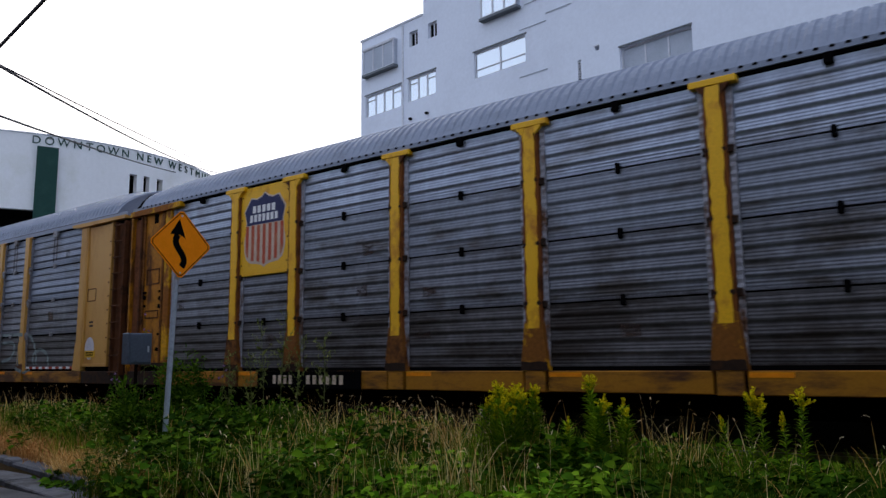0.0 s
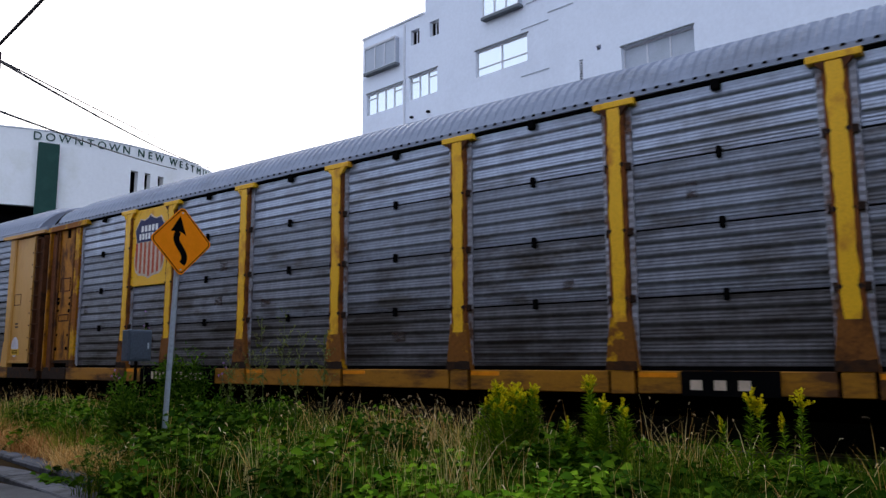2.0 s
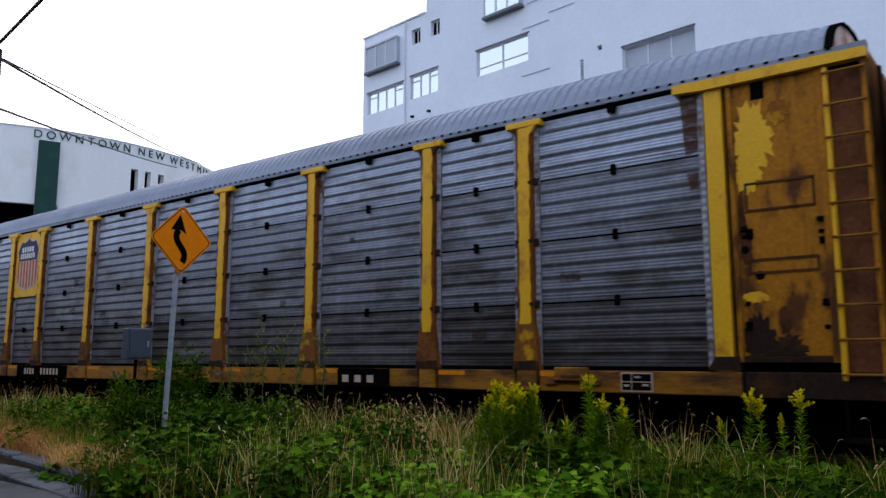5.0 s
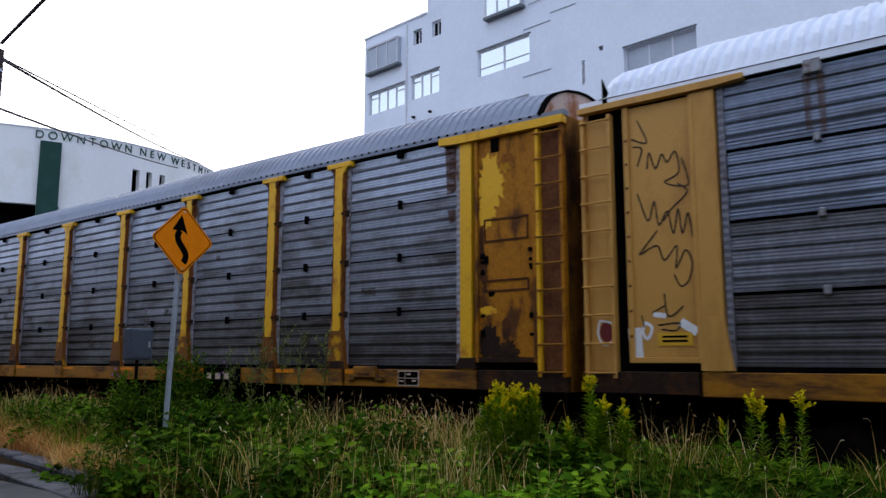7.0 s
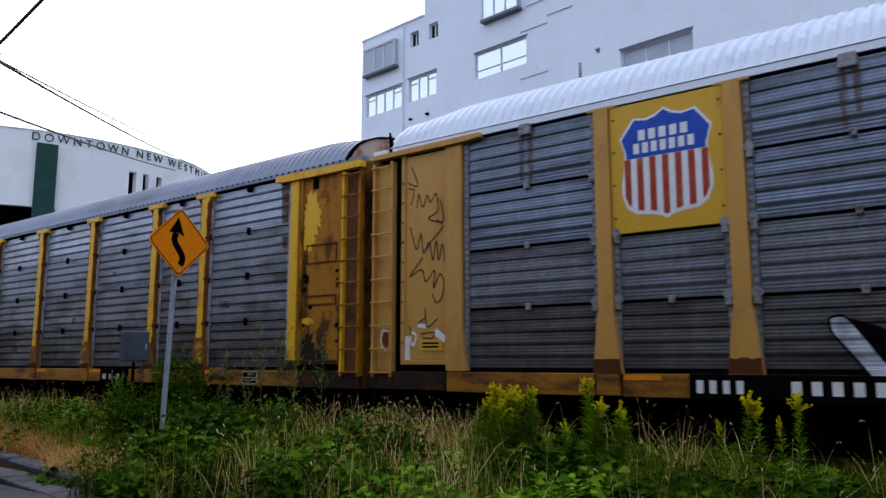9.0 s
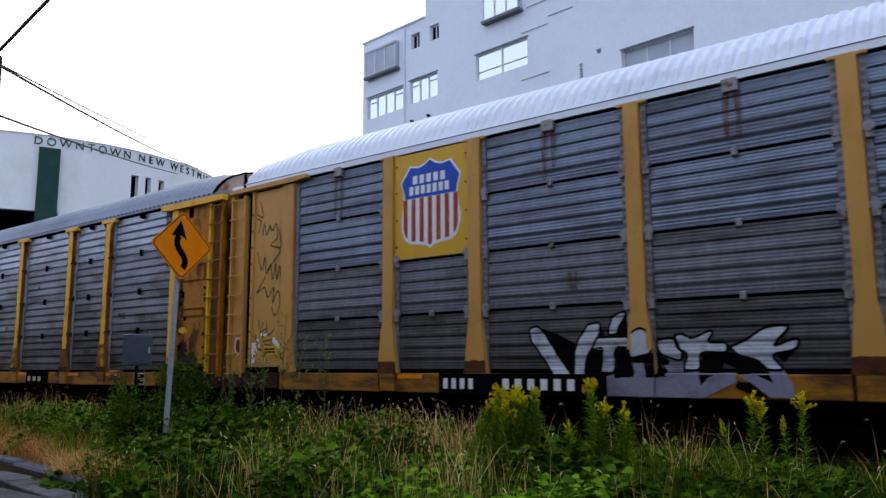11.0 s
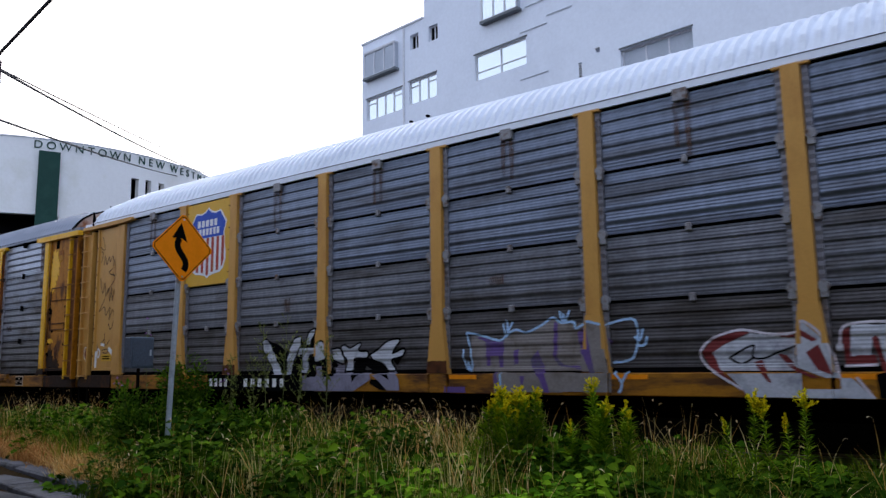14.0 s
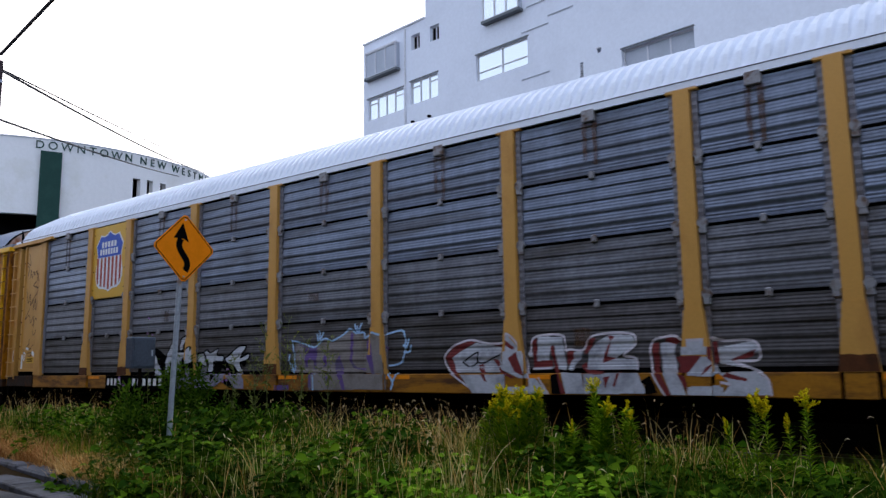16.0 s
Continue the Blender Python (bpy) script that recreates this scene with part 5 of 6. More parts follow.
    spray("spray_outline", "spray_blue", 0.007, [
        [(24.65, 2.39), (24.69, 2.23), (24.72, 2.34), (24.74, 2.23), (24.82, 2.39)],
        [(25.99, 2.07), (25.95, 1.92), (25.87, 1.96)],
        [(26.06, 1.95), (26, 1.84), (25.88, 1.84)],
        [(23.56, 1.45), (23.58, 1.15)],
        [(25.55, 1.46), (25.67, 1.31), (25.63, 1.18)],
        [(25.76, 1.46), (25.67, 1.31)]], 0.036, "spray_blue", False)
    spray("spray_fill", "spray_white", 0.0036, [
        [(26.97, 1.71), (27.16, 1.83), (27.48, 1.95), (28.04, 1.89), (28.04, 1.47), (27.07, 1.47)],
        [(28.08, 2.02), (28.16, 2.07), (28.4, 1.83), (28.52, 1.38), (28.38, 1.38), (28.05, 1.51)],
        [(27.34, 1.26), (27.17, 1.44), (28.1, 1.44), (28.1, 1.13), (27.43, 1.12)],
        [(28.53, 1.38), (28.65, 1.38), (28.88, 1.14), (28.13, 1.13), (28.14, 1.25), (28.53, 1.25)]], 0, "spray_white", True)
    spray("spray_field", "spray_red", 0.0046, [
        [(26.83, 1.71), (26.98, 1.89), (27.31, 1.99), (27.48, 1.97), (27.16, 1.83), (26.97, 1.71), (27.07, 1.49), (27.35, 1.24), (27.25, 1.3), (26.93, 1.52)],
        [(27.5, 1.58), (27.61, 1.61), (27.73, 1.32), (27.68, 1.33)],
        [(27.81, 1.68), (27.91, 1.67), (28.07, 1.48), (28.32, 1.38), (28.22, 1.38), (27.94, 1.51)],
        [(27.83, 1.96), (28.04, 1.92), (28.05, 1.87), (27.79, 1.91)],
        [(28.08, 1.92), (28.11, 1.99), (28.32, 1.84), (28.24, 1.83)],
        [(28.17, 1.69), (28.32, 1.79), (28.46, 1.41), (28.29, 1.48)]], 0, "spray_red", True)
    spray("spray_line", "black", 0.005, [
        [(27.19, 1.64), (27.51, 1.8), (27.49, 1.65), (27.64, 1.63), (27.81, 1.7), (28.03, 1.77)],
        [(27.19, 1.64), (27.34, 1.56), (27.49, 1.63)]], 0.025, "black", False)
    spray("spray_fill", "spray_white", 0.0036, [
        [(28.68, 2.02), (29.11, 2), (29.14, 1.79), (29.18, 1.5), (29.02, 1.51), (28.97, 1.85), (28.91, 1.88), (28.86, 1.62), (28.64, 1.61)],
        [(29.02, 1.46), (29.46, 1.45), (29.5, 1.15), (29.18, 1.15), (29.11, 1.45)],
        [(29.25, 1.76), (29.46, 1.77), (29.43, 1.67), (29.31, 1.56), (29.3, 1.49), (29.21, 1.5)],
        [(28.49, 1.79), (28.6, 1.79), (28.6, 1.7), (28.5, 1.7)]], 0, "spray_white", True)
    spray("spray_field", "spray_red", 0.0046, [
        [(28.57, 1.95), (28.66, 1.99), (28.65, 1.64), (28.92, 1.65), (28.93, 1.55), (28.59, 1.54)],
        [(28.89, 1.85), (28.95, 1.89), (29, 1.62), (29.18, 1.15), (29.08, 1.14), (28.99, 1.45)],
        [(29.2, 1.79), (29.32, 1.81), (29.29, 1.67), (29.21, 1.56), (29.18, 1.62)]], 0, "spray_red", True)
    spray("spray_fill", "spray_white", 0.0036, [
        [(29.68, 1.9), (29.91, 2.01), (30.25, 1.99), (30.3, 1.92), (30.29, 1.84), (30.1, 1.73), (29.99, 1.66), (30.3, 1.64), (30.32, 1.5), (29.5, 1.5), (29.53, 1.61), (29.57, 1.78)],
        [(29.49, 1.44), (30.35, 1.45), (30.45, 1.24), (30.45, 1.16), (29.5, 1.15)]], 0, "spray_white", True)
    spray("spray_field", "spray_red", 0.0046, [
        [(29.49, 1.78), (29.59, 1.97), (29.68, 1.97), (29.57, 1.78), (29.51, 1.72)],
        [(29.78, 1.64), (29.86, 1.84), (29.92, 1.92), (29.86, 1.69), (30, 1.66), (29.78, 1.6)],
        [(29.88, 2), (29.99, 1.98), (29.92, 1.91)],
        [(29.42, 1.56), (29.51, 1.61), (29.55, 1.49), (29.78, 1.48), (29.79, 1.43), (29.55, 1.44)],
        [(29.81, 1.39), (29.92, 1.41), (29.84, 1.23)],
        [(30.08, 1.47), (29.99, 1.24), (29.96, 1.27), (30.03, 1.45)]], 0, "spray_red", True)
    spray("spray_shadow", "black", 0.0056, [
        [(30.39, 1.33), (30.54, 1.42), (30.64, 1.17), (30.45, 1.16), (30.46, 1.28)],
        [(28.92, 1.42), (29.04, 1.45), (29.1, 1.14), (28.94, 1.14)]], 0, "black", True)
    spray("spray_fill", "spray_white", 0.0036, [
        [(30.68, 1.86), (30.92, 1.9), (30.88, 1.71), (30.93, 1.45), (31.06, 1.15), (30.83, 1.15), (30.7, 1.5)],
        [(31.02, 1.87), (31.38, 1.88), (31.36, 1.69), (31.01, 1.69)],
        [(31.11, 1.52), (31.25, 1.66), (31.4, 1.67), (31.51, 1.45), (31.41, 1.4), (31.08, 1.41)],
        [(31.07, 1.26), (31.55, 1.26), (31.54, 1.15), (31.11, 1.15)]], 0, "spray_white", True)
    spray("spray_field", "spray_red", 0.0046, [
        [(30.55, 1.86), (30.66, 1.87), (30.66, 1.5), (30.83, 1.15), (30.74, 1.14), (30.59, 1.45)],
        [(30.88, 1.67), (31.3, 1.68), (31.1, 1.45), (30.92, 1.45), (30.96, 1.55)],
        [(30.78, 1.93), (30.91, 1.94), (31, 1.89), (30.91, 1.84), (30.75, 1.88)],
        [(30.93, 1.43), (31.05, 1.4), (31.09, 1.2), (31.02, 1.27)]], 0, "spray_red", True)
    spray("spray_outline", "spray_pale", 0.0062, [
        [(27.35, 1.24), (26.91, 1.52), (26.81, 1.71), (26.96, 1.89), (27.31, 2), (27.52, 1.98), (27.79, 1.93), (28.04, 1.95), (28.16, 2.08), (28.4, 1.84), (28.53, 1.38)],
        [(28.54, 1.77), (28.57, 1.95), (28.69, 2.03), (29.12, 2.02), (29.17, 1.8), (29.24, 1.81), (29.46, 1.79), (29.59, 1.98), (29.89, 2.03), (30.25, 2.01), (30.32, 1.92), (30.28, 1.83), (30.12, 1.7), (30.3, 1.66), (30.33, 1.5)],
        [(28.59, 1.52), (28.93, 1.53)],
        [(28.71, 1.38), (28.88, 1.14)]], 0.03, "spray_pale", False)
    spray("spray_outline", "spray_pale", 0.0064, [
        [(30.74, 1.14), (30.56, 1.48), (30.55, 1.86), (30.78, 1.95), (30.92, 1.95), (31.02, 1.89), (31.39, 1.89), (31.57, 1.88)]], 0.03, "spray_pale", False)
    spray("marker_scribble", "marker", 0.003, [
        [(10.73, 5.12), (10.87, 4.76), (10.63, 4.85)],
        [(10.66, 4.73), (10.79, 4.67), (10.71, 4.43)],
        [(10.86, 4.36), (10.9, 4.6), (10.99, 4.35), (11.09, 4.55), (11.17, 4.42), (11.29, 4.56), (11.33, 4.25), (11.12, 4.13), (11.46, 4.05), (11.38, 4.45)],
        [(11.31, 4.09), (11.44, 3.95), (11.2, 3.73), (11.08, 3.58)],
        [(10.7, 4.01), (10.85, 3.6), (10.95, 3.87), (11.01, 3.52), (11.14, 3.71), (11.22, 3.38), (11.3, 3.72), (11.35, 3.37), (11.44, 3.65), (11.49, 3.32)]], 0.022, "marker", False)
    spray("marker_scribble", "marker", 0.0032, [
        [(10.98, 3.44), (10.8, 3.24), (10.71, 3.12), (10.97, 3.23), (11.07, 3.01), (11.26, 3.2), (11.24, 2.89), (11.38, 3.13), (11.47, 2.96), (11.42, 2.72), (11.3, 2.63), (11.21, 2.79)],
        [(10.87, 2.28), (11.07, 2.38)],
        [(11.05, 2.54), (11.1, 2.22), (11.32, 2.35)],
        [(10.95, 2.1), (11.25, 2.12), (11.2, 2.02), (11, 2.04)],
        [(10.7, 2.24), (10.74, 2.08)]], 0.022, "marker", False)
    spray("spray_fill", "spray_white", 0.0036, [
        [(31.48, 1.78), (31.96, 1.86), (32.02, 1.78), (32.01, 1.7), (31.7, 1.62), (31.95, 1.49), (31.5, 1.57)],
        [(31.5, 1.45), (31.98, 1.47), (32.13, 1.35), (32.16, 1.16), (31.52, 1.15), (31.65, 1.3)],
        [(31.04, 1.26), (31.51, 1.28), (31.52, 1.15), (31.09, 1.15)]], 0, "spray_white", True)
    spray("spray_field", "spray_red", 0.0046, [
        [(31.64, 1.62), (31.98, 1.75), (31.94, 1.66), (31.7, 1.59)],
        [(31.54, 1.4), (31.61, 1.45), (31.87, 1.37), (31.86, 1.34), (31.7, 1.36)],
        [(31.37, 1.85), (31.48, 1.87), (31.5, 1.6), (31.46, 1.55), (31.37, 1.65)],
        [(31.26, 1.4), (31.34, 1.52), (31.46, 1.58), (31.36, 1.47)]], 0, "spray_red", True)
    spray("spray_outline", "spray_pale", 0.0066, [
        [(31.36, 1.89), (31.45, 1.91), (31.57, 1.87), (31.91, 1.87), (32.02, 1.78), (32, 1.61), (31.7, 1.59), (31.98, 1.48), (32.13, 1.36), (32.16, 1.16)],
        [(31.53, 1.32), (31.65, 1.3)]], 0.03, "spray_pale", False)


def build_faint_tags():
    """Washed-out pale lines low on the leading car."""
    car, wheels, depth_at, posts = CARS[0]
    base = car.location.x
    tag = new("graffiti")
    tag.parent = car
    cuts = sorted([p + s * w for p in posts for s in (-1, 1) for w in (0.118, 0.218)])
    for k, pts in enumerate([
            [(-25.86, 2.55), (-24.03, 2.51), (-23.6, 2.29), (-23.38, 1.92), (-23.37, 1.64)],
            [(-25.7, 2.29), (-24.87, 2.27), (-24.96, 1.88), (-25.6, 1.74)],
            [(-23.5, 1.62), (-23.55, 1.92), (-23.13, 2.06), (-22.68, 1.91), (-22.61, 1.61)],
            [(-24.41, 2.46), (-24.28, 1.61)],
            [(-24.65, 1.61), (-23.87, 1.42), (-23.64, 1.57)]]):
        pts = [(x - base, z) for x, z in pts]
        quads = [[(x, max(z, SILL0 + 0.006)) for x, z in stroke_outline([a, b], 0.10)] for a, b in zip(rounded(pts), rounded(pts)[1:])]
        painted(quads, depth_at, 0.004 + 0.0003 * k, cuts, "spray_line", M["spray_teal"], tag)


# ---- plants on the verge ----
def bulk(name, verts, tris, mat):
    me = bpy.data.meshes.new(name)
    verts, tris = np.asarray(verts, np.float32), np.asarray(tris, np.int32)
    me.vertices.add(len(verts))
    me.vertices.foreach_set("co", verts.ravel())
    me.loops.add(tris.size)
    me.loops.foreach_set("vertex_index", tris.ravel())
    me.polygons.add(len(tris))
    me.polygons.foreach_set("loop_start", np.arange(0, tris.size, 3, dtype=np.int32))
    me.update(calc_edges=True)
    me.validate()
    me.materials.append(mat)
    return me


def unit(v):
    return v / np.maximum(1e-6, np.linalg.norm(v, axis=-1, keepdims=True))


def leaves(pos, along, up, length, width, fold=0.25):
    """Folded leaves: base, two sides, midrib, tip."""
    along = unit(along)
    side = unit(np.cross(along, up))
    nrm = np.cross(side, along)
    L, W = length[:, None], width[:, None]
    low, high = pos + along * L * 0.28, pos + along * L * 0.66 - nrm * L * 0.04
    v = np.stack([pos, low - side * W * 0.46 + nrm * W * fold, low + side * W * 0.46 + nrm * W * fold, low,
                  high - side * W * 0.40 + nrm * W * fold * 0.8, high + side * W * 0.40 + nrm * W * fold * 0.8, high, pos + along * L - nrm * L * 0.14], 1)
    k = np.arange(len(pos))[:, None, None] * 8
    f = np.array([(0, 3, 1), (0, 2, 3), (1, 3, 6), (1, 6, 4), (3, 2, 5), (3, 5, 6), (4, 6, 7), (6, 5, 7)])[None] + k
    return v.reshape(-1, 3), f.reshape(-1, 3)


def blades(pos, height, width, lean, rng):
    """Bent, tapering grass blades."""
    n = len(pos)
    a = rng.uniform(0, 2 * np.pi, n)
    d = np.stack([np.cos(a), np.sin(a), np.zeros(n)], 1)
    b = a + rng.uniform(-1.5, 1.5, n)
    s = np.stack([-np.sin(b), np.cos(b), np.zeros(n)], 1)
    H, W, Ln = height[:, None], width[:, None] / 2, lean[:, None]
    rows = []
    for f, w in ((0, 1.0), (0.4, 0.9), (0.75, 0.6)):
        c = pos + d * Ln * H * f ** 2 + np.array([0, 0, 1]) * H * (f - 0.25 * Ln * f ** 3)
        rows += [c - s * W * w, c + s * W * w]
    tip = pos + d * Ln * H + np.array([0, 0, 1]) * H * (1 - 0.25 * Ln)
    v = np.stack(rows + [tip], 1)
    k = np.arange(n)[:, None, None] * 7
    f = np.array([(0, 1, 3), (0, 3, 2), (2, 3, 5), (2, 5, 4), (4, 5, 6)])[None] + k
    return v.reshape(-1, 3), f.reshape(-1, 3), tip, d


def heights(p):
    return np.array([bank(float(x), float(y)) for x, y in p])


def kerb_y(x):
    return np.minimum(5.50 - 0.12 * (x + 11), 6.6)


def straw_field(x, y):
    """How dry the grass is: straw before the rails and beside the kerb."""
    f = 1.9 * np.exp(-(((x + 7.1) / 1.35) ** 2 + ((y - 8.3) / 0.5) ** 2)) + 0.42 * np.exp(-(((x + 3.5) / 0.6) ** 2 + ((y - 8.5) / 0.45) ** 2))
    f += 1.0 * np.exp(-((y - kerb_y(x) - 0.55) / 0.75) ** 2) * np.clip((-9.8 - x) / 1.5, 0, 1) + 0.32 * np.exp(-(((x + 18) / 4) ** 2 + ((y - 8.7) / 0.6) ** 2))
    f += 0.25 * np.exp(-(((x + 5.4) / 0.8) ** 2 + ((y - 6.6) / 0.6) ** 2))
    f += 0.16 * np.exp(-(((x + 6.5) / 3.0) ** 2 + ((y - 5.4) / 0.8) ** 2))
    f += 0.3 * np.exp(-(((x + 8.6) / 2.0) ** 2 + ((y - 5.5) / 0.7) ** 2)) + 0.2 * np.exp(-(((x + 6.2) / 1.2) ** 2 + ((y - 5.9) / 0.5) ** 2))
    return np.clip(f, 0, 1)


def patchy(x, y, s, z):
    return np.array([noise.noise((float(a) * s, float(b) * s, z)) for a, b in zip(x, y)])


def scatter(rng, n, x0=-32.0, x1=0.8, y0=4.75, y1=9.7):
    x = x1 - (x1 - x0) * rng.random(n) ** 1.35
    y = rng.uniform(y0, y1, n)
    keep = (y > kerb_y(x) + 0.12) | ((x > -9.5) & (y > 4.75))
    return x[keep], y[keep]


def build_undergrowth(rng):
    # leafy clumps
    x, y = scatter(rng, 4600)
    dry = straw_field(x, y)
    pn = patchy(x, y, 0.8, 3.0)
    keep = (rng.random(len(x)) > dry * 1.2) & (pn + 0.25 * rng.random(len(x)) > -0.12) & ((x < -2.4) | (rng.random(len(x)) < 0.6))
    x, y, pn = x[keep], y[keep], pn[keep]
    # weeds in the joints of the kerb
    kx = rng.normal(-10.7, 0.4, 13)
    x, y, pn = np.append(x, kx), np.append(y, kerb_y(kx) - 0.22 + rng.normal(0, 0.06, 13)), np.append(pn, np.full(13, -0.33))
    pos = []
    for i in range(len(x)):
        n = int(rng.integers(30, 52))
        R = rng.uniform(0.18, 0.42)
        if i >= len(x) - 13:
            n, R = 14, R * 0.5
        most = 0.58 if x[i] < -12.3 else 0.74 if x[i] < -5.6 else (0.54 if x[i] < -3 else 0.33)
        H = most * (0.58 + 1.5 * pn[i] + rng.uniform(-0.25, 0.3))
        H = float(np.clip(H, 0.12, most))
        r = R * np.sqrt(rng.random(n))
        a = rng.uniform(0, 2 * np.pi, n)
        z = H * (1 - 0.7 * (r / R) ** 2) * rng.uniform(0.45, 1.0, n)
        g = bank(float(x[i]), float(y[i]))
        pos.append(np.stack([x[i] + r * np.cos(a), y[i] + r * np.sin(a), g + z], 1))
    pos = np.concatenate(pos)
    n = len(pos)
    a = rng.uniform(0, 2 * np.pi, n)
    along = np.stack([np.cos(a), np.sin(a), rng.uniform(-0.5, 0.5, n)], 1)
    up = np.stack([rng.normal(0, 0.45, n), rng.normal(-0.15, 0.45, n), np.ones(n)], 1)
    size = rng.uniform(0.05, 0.155, n)
    v, f = leaves(pos, along, up, size, size * rng.uniform(0.62, 0.92, n), 0.18)
    tagged(put("bramble", bulk("bramble", v, f, M["leaf"])), "dense dark green bramble and weed leaves on the verge", "undergrowth", kind="stuff")

    # pale lime weeds in low patches near the road
    cx, cy = np.concatenate([rng.uniform(-5.4, -2.2, 110), rng.uniform(-1.3, 0.6, 16), rng.uniform(-12, -5, 45)]), np.concatenate([rng.uniform(4.8, 6.4, 110), rng.uniform(4.8, 5.3, 16), rng.uniform(5.4, 7.6, 45)])
    ok = (patchy(cx, cy, 0.9, 14.0) > -0.1) & ((cx > -9.3) | (cy > kerb_y(cx) + 0.5))
    cx, cy = cx[ok], cy[ok]
    m = len(cx) * 26
    px, py = np.repeat(cx, 26) + rng.normal(0, 0.15, m), np.repeat(cy, 26) + rng.normal(0, 0.13, m)
    lift = np.repeat(rng.uniform(0.22, 0.46, len(cx)), 26) * np.where(px > -3, 0.8, 1.0) * rng.uniform(0.6, 1.1, m)
    pos = np.stack([px, py, heights(np.stack([px, py], 1)) + lift], 1)
    a = rng.uniform(0, 2 * np.pi, m)
    size = rng.uniform(0.05, 0.13, m)
    v, f = leaves(pos, np.stack([np.cos(a), np.sin(a), rng.uniform(-0.3, 0.4, m)], 1), np.stack([rng.normal(0, 0.35, m), rng.normal(-0.2, 0.35, m), np.ones(m)], 1), size, size * 0.75, 0.15)
    tagged(put("lime_weeds", bulk("lime_weeds", v, f, M["lime"])), "low pale lime-green weeds near the road", "undergrowth", kind="stuff")

    # green grass
    x, y = scatter(rng, 52000)
    dry = straw_field(x, y)
    pn = patchy(x, y, 1.1, 9.0)
    keep = rng.random(len(x)) > np.clip(dry * 0.7 + 0.25 - 1.5 * pn, 0, 0.95)
    x, y, pn = x[keep], y[keep], pn[keep]
    pos = np.stack([x, y, heights(np.stack([x, y], 1)) - 0.02], 1)
    h = np.clip(rng.uniform(0.25, 0.68, len(x)) + 0.25 * pn, 0.12, 0.9) * np.where(x > -3, 0.7, np.where(x > -5, 0.85, np.where(x < -12.5, 0.75, 1.0)))
    v, f, tip, d = blades(pos, h, rng.uniform(0.006, 0.013, len(x)), rng.uniform(0.1, 0.7, len(x)), rng)
    tagged(put("green_grass", bulk("green_grass", v, f, M["grass"])), "long uncut green grass among the weeds", "grass", kind="stuff")

    # straw
    x, y = scatter(rng, 60000)
    dry = straw_field(x, y)
    pn = patchy(x, y, 1.6, 21.0)
    keep = rng.random(len(x)) < (0.02 + dry * 0.56) * np.clip(0.75 + 2.2 * pn, 0.05, 1.6) * np.where((x < -11.5) & (y < 7.8), 0.65, 1.0)
    x, y, dry = x[keep], y[keep], dry[keep]
    pos = np.stack([x, y, heights(np.stack([x, y], 1)) - 0.02], 1)
    near_kerb = np.exp(-((y - kerb_y(x) - 0.4) / 0.5) ** 2) * (x < -7)
    h = rng.uniform(0.32, 0.98, len(x)) * (1 - 0.6 * near_kerb)
    h = np.where(x > -3.2, h * 0.9, np.where((x < -11.5) & (y < 7.8), h * 0.72, h))
    v, f, tip, d = blades(pos, h, rng.uniform(0.004, 0.010, len(x)), rng.uniform(0.05, 0.6, len(x)), rng)
    withered = (near_kerb > 0.3) & (rng.random(len(x)) < 0.85)
    v3, f3 = v.reshape(-1, 7, 3), np.array([(0, 1, 3), (0, 3, 2), (2, 3, 5), (2, 5, 4), (4, 5, 6)])
    old = v3[withered]
    wf = (f3[None] + np.arange(len(old))[:, None, None] * 7).reshape(-1, 3)
    tagged(put("withered_grass", bulk("withered_grass", old.reshape(-1, 3), wf, M["withered"])), "withered orange-brown grass along the kerb", "dry grass", kind="stuff")
    # matted dead tufts beside the kerb
    tx = rng.uniform(-19.5, -9.3, 260)
    ty = kerb_y(tx) + 0.16 + np.abs(rng.normal(0, 0.42, 260))
    mx, my = np.repeat(tx, 34) + rng.normal(0, 0.10, 260 * 34), np.repeat(ty, 34) + rng.normal(0, 0.10, 260 * 34)
    mpos = np.stack([mx, my, heights(np.stack([mx, my], 1)) - 0.01], 1)
    mv, mf, mt, md = blades(mpos, rng.uniform(0.12, 0.42, len(mx)), rng.uniform(0.006, 0.013, len(mx)), rng.uniform(0.5, 1.3, len(mx)), rng)
    tagged(put("matted_grass", bulk("matted_grass", mv, mf, M["withered"])), "matted orange-brown dead grass beside the kerb", "dry grass", kind="stuff")
    # pale tufts that spill over the kerb
    ox, oy = rng.uniform(-11.6, -8.9, 30), rng.uniform(-0.05, 0.35, 30)
    ox, oy = np.repeat(ox, 70) + rng.normal(0, 0.06, 2100), np.repeat(kerb_y(ox) + oy, 70) + rng.normal(0, 0.06, 2100)
    tv, tf, tt, td = blades(np.stack([ox, oy, heights(np.stack([ox, oy], 1))], 1), rng.uniform(0.18, 0.46, 2100), rng.uniform(0.005, 0.010, 2100), rng.uniform(0.3, 1.3, 2100), rng)
    tagged(put("straw_tufts", bulk("straw_tufts", tv, tf, M["straw"])), "pale straw tufts spilling over the kerb", "dry grass", kind="stuff")
    # upright stalks near the road
    sx = np.concatenate([rng.uniform(-8.2, -3.6, 430), rng.uniform(-5.0, -2.0, 190)])
    sy = rng.uniform(4.85, 6.4, 620)
    sp = patchy(sx, sy, 1.3, 30.0)
    sx, sy = sx[sp > -0.12], sy[sp > -0.12]
    n = len(sx)
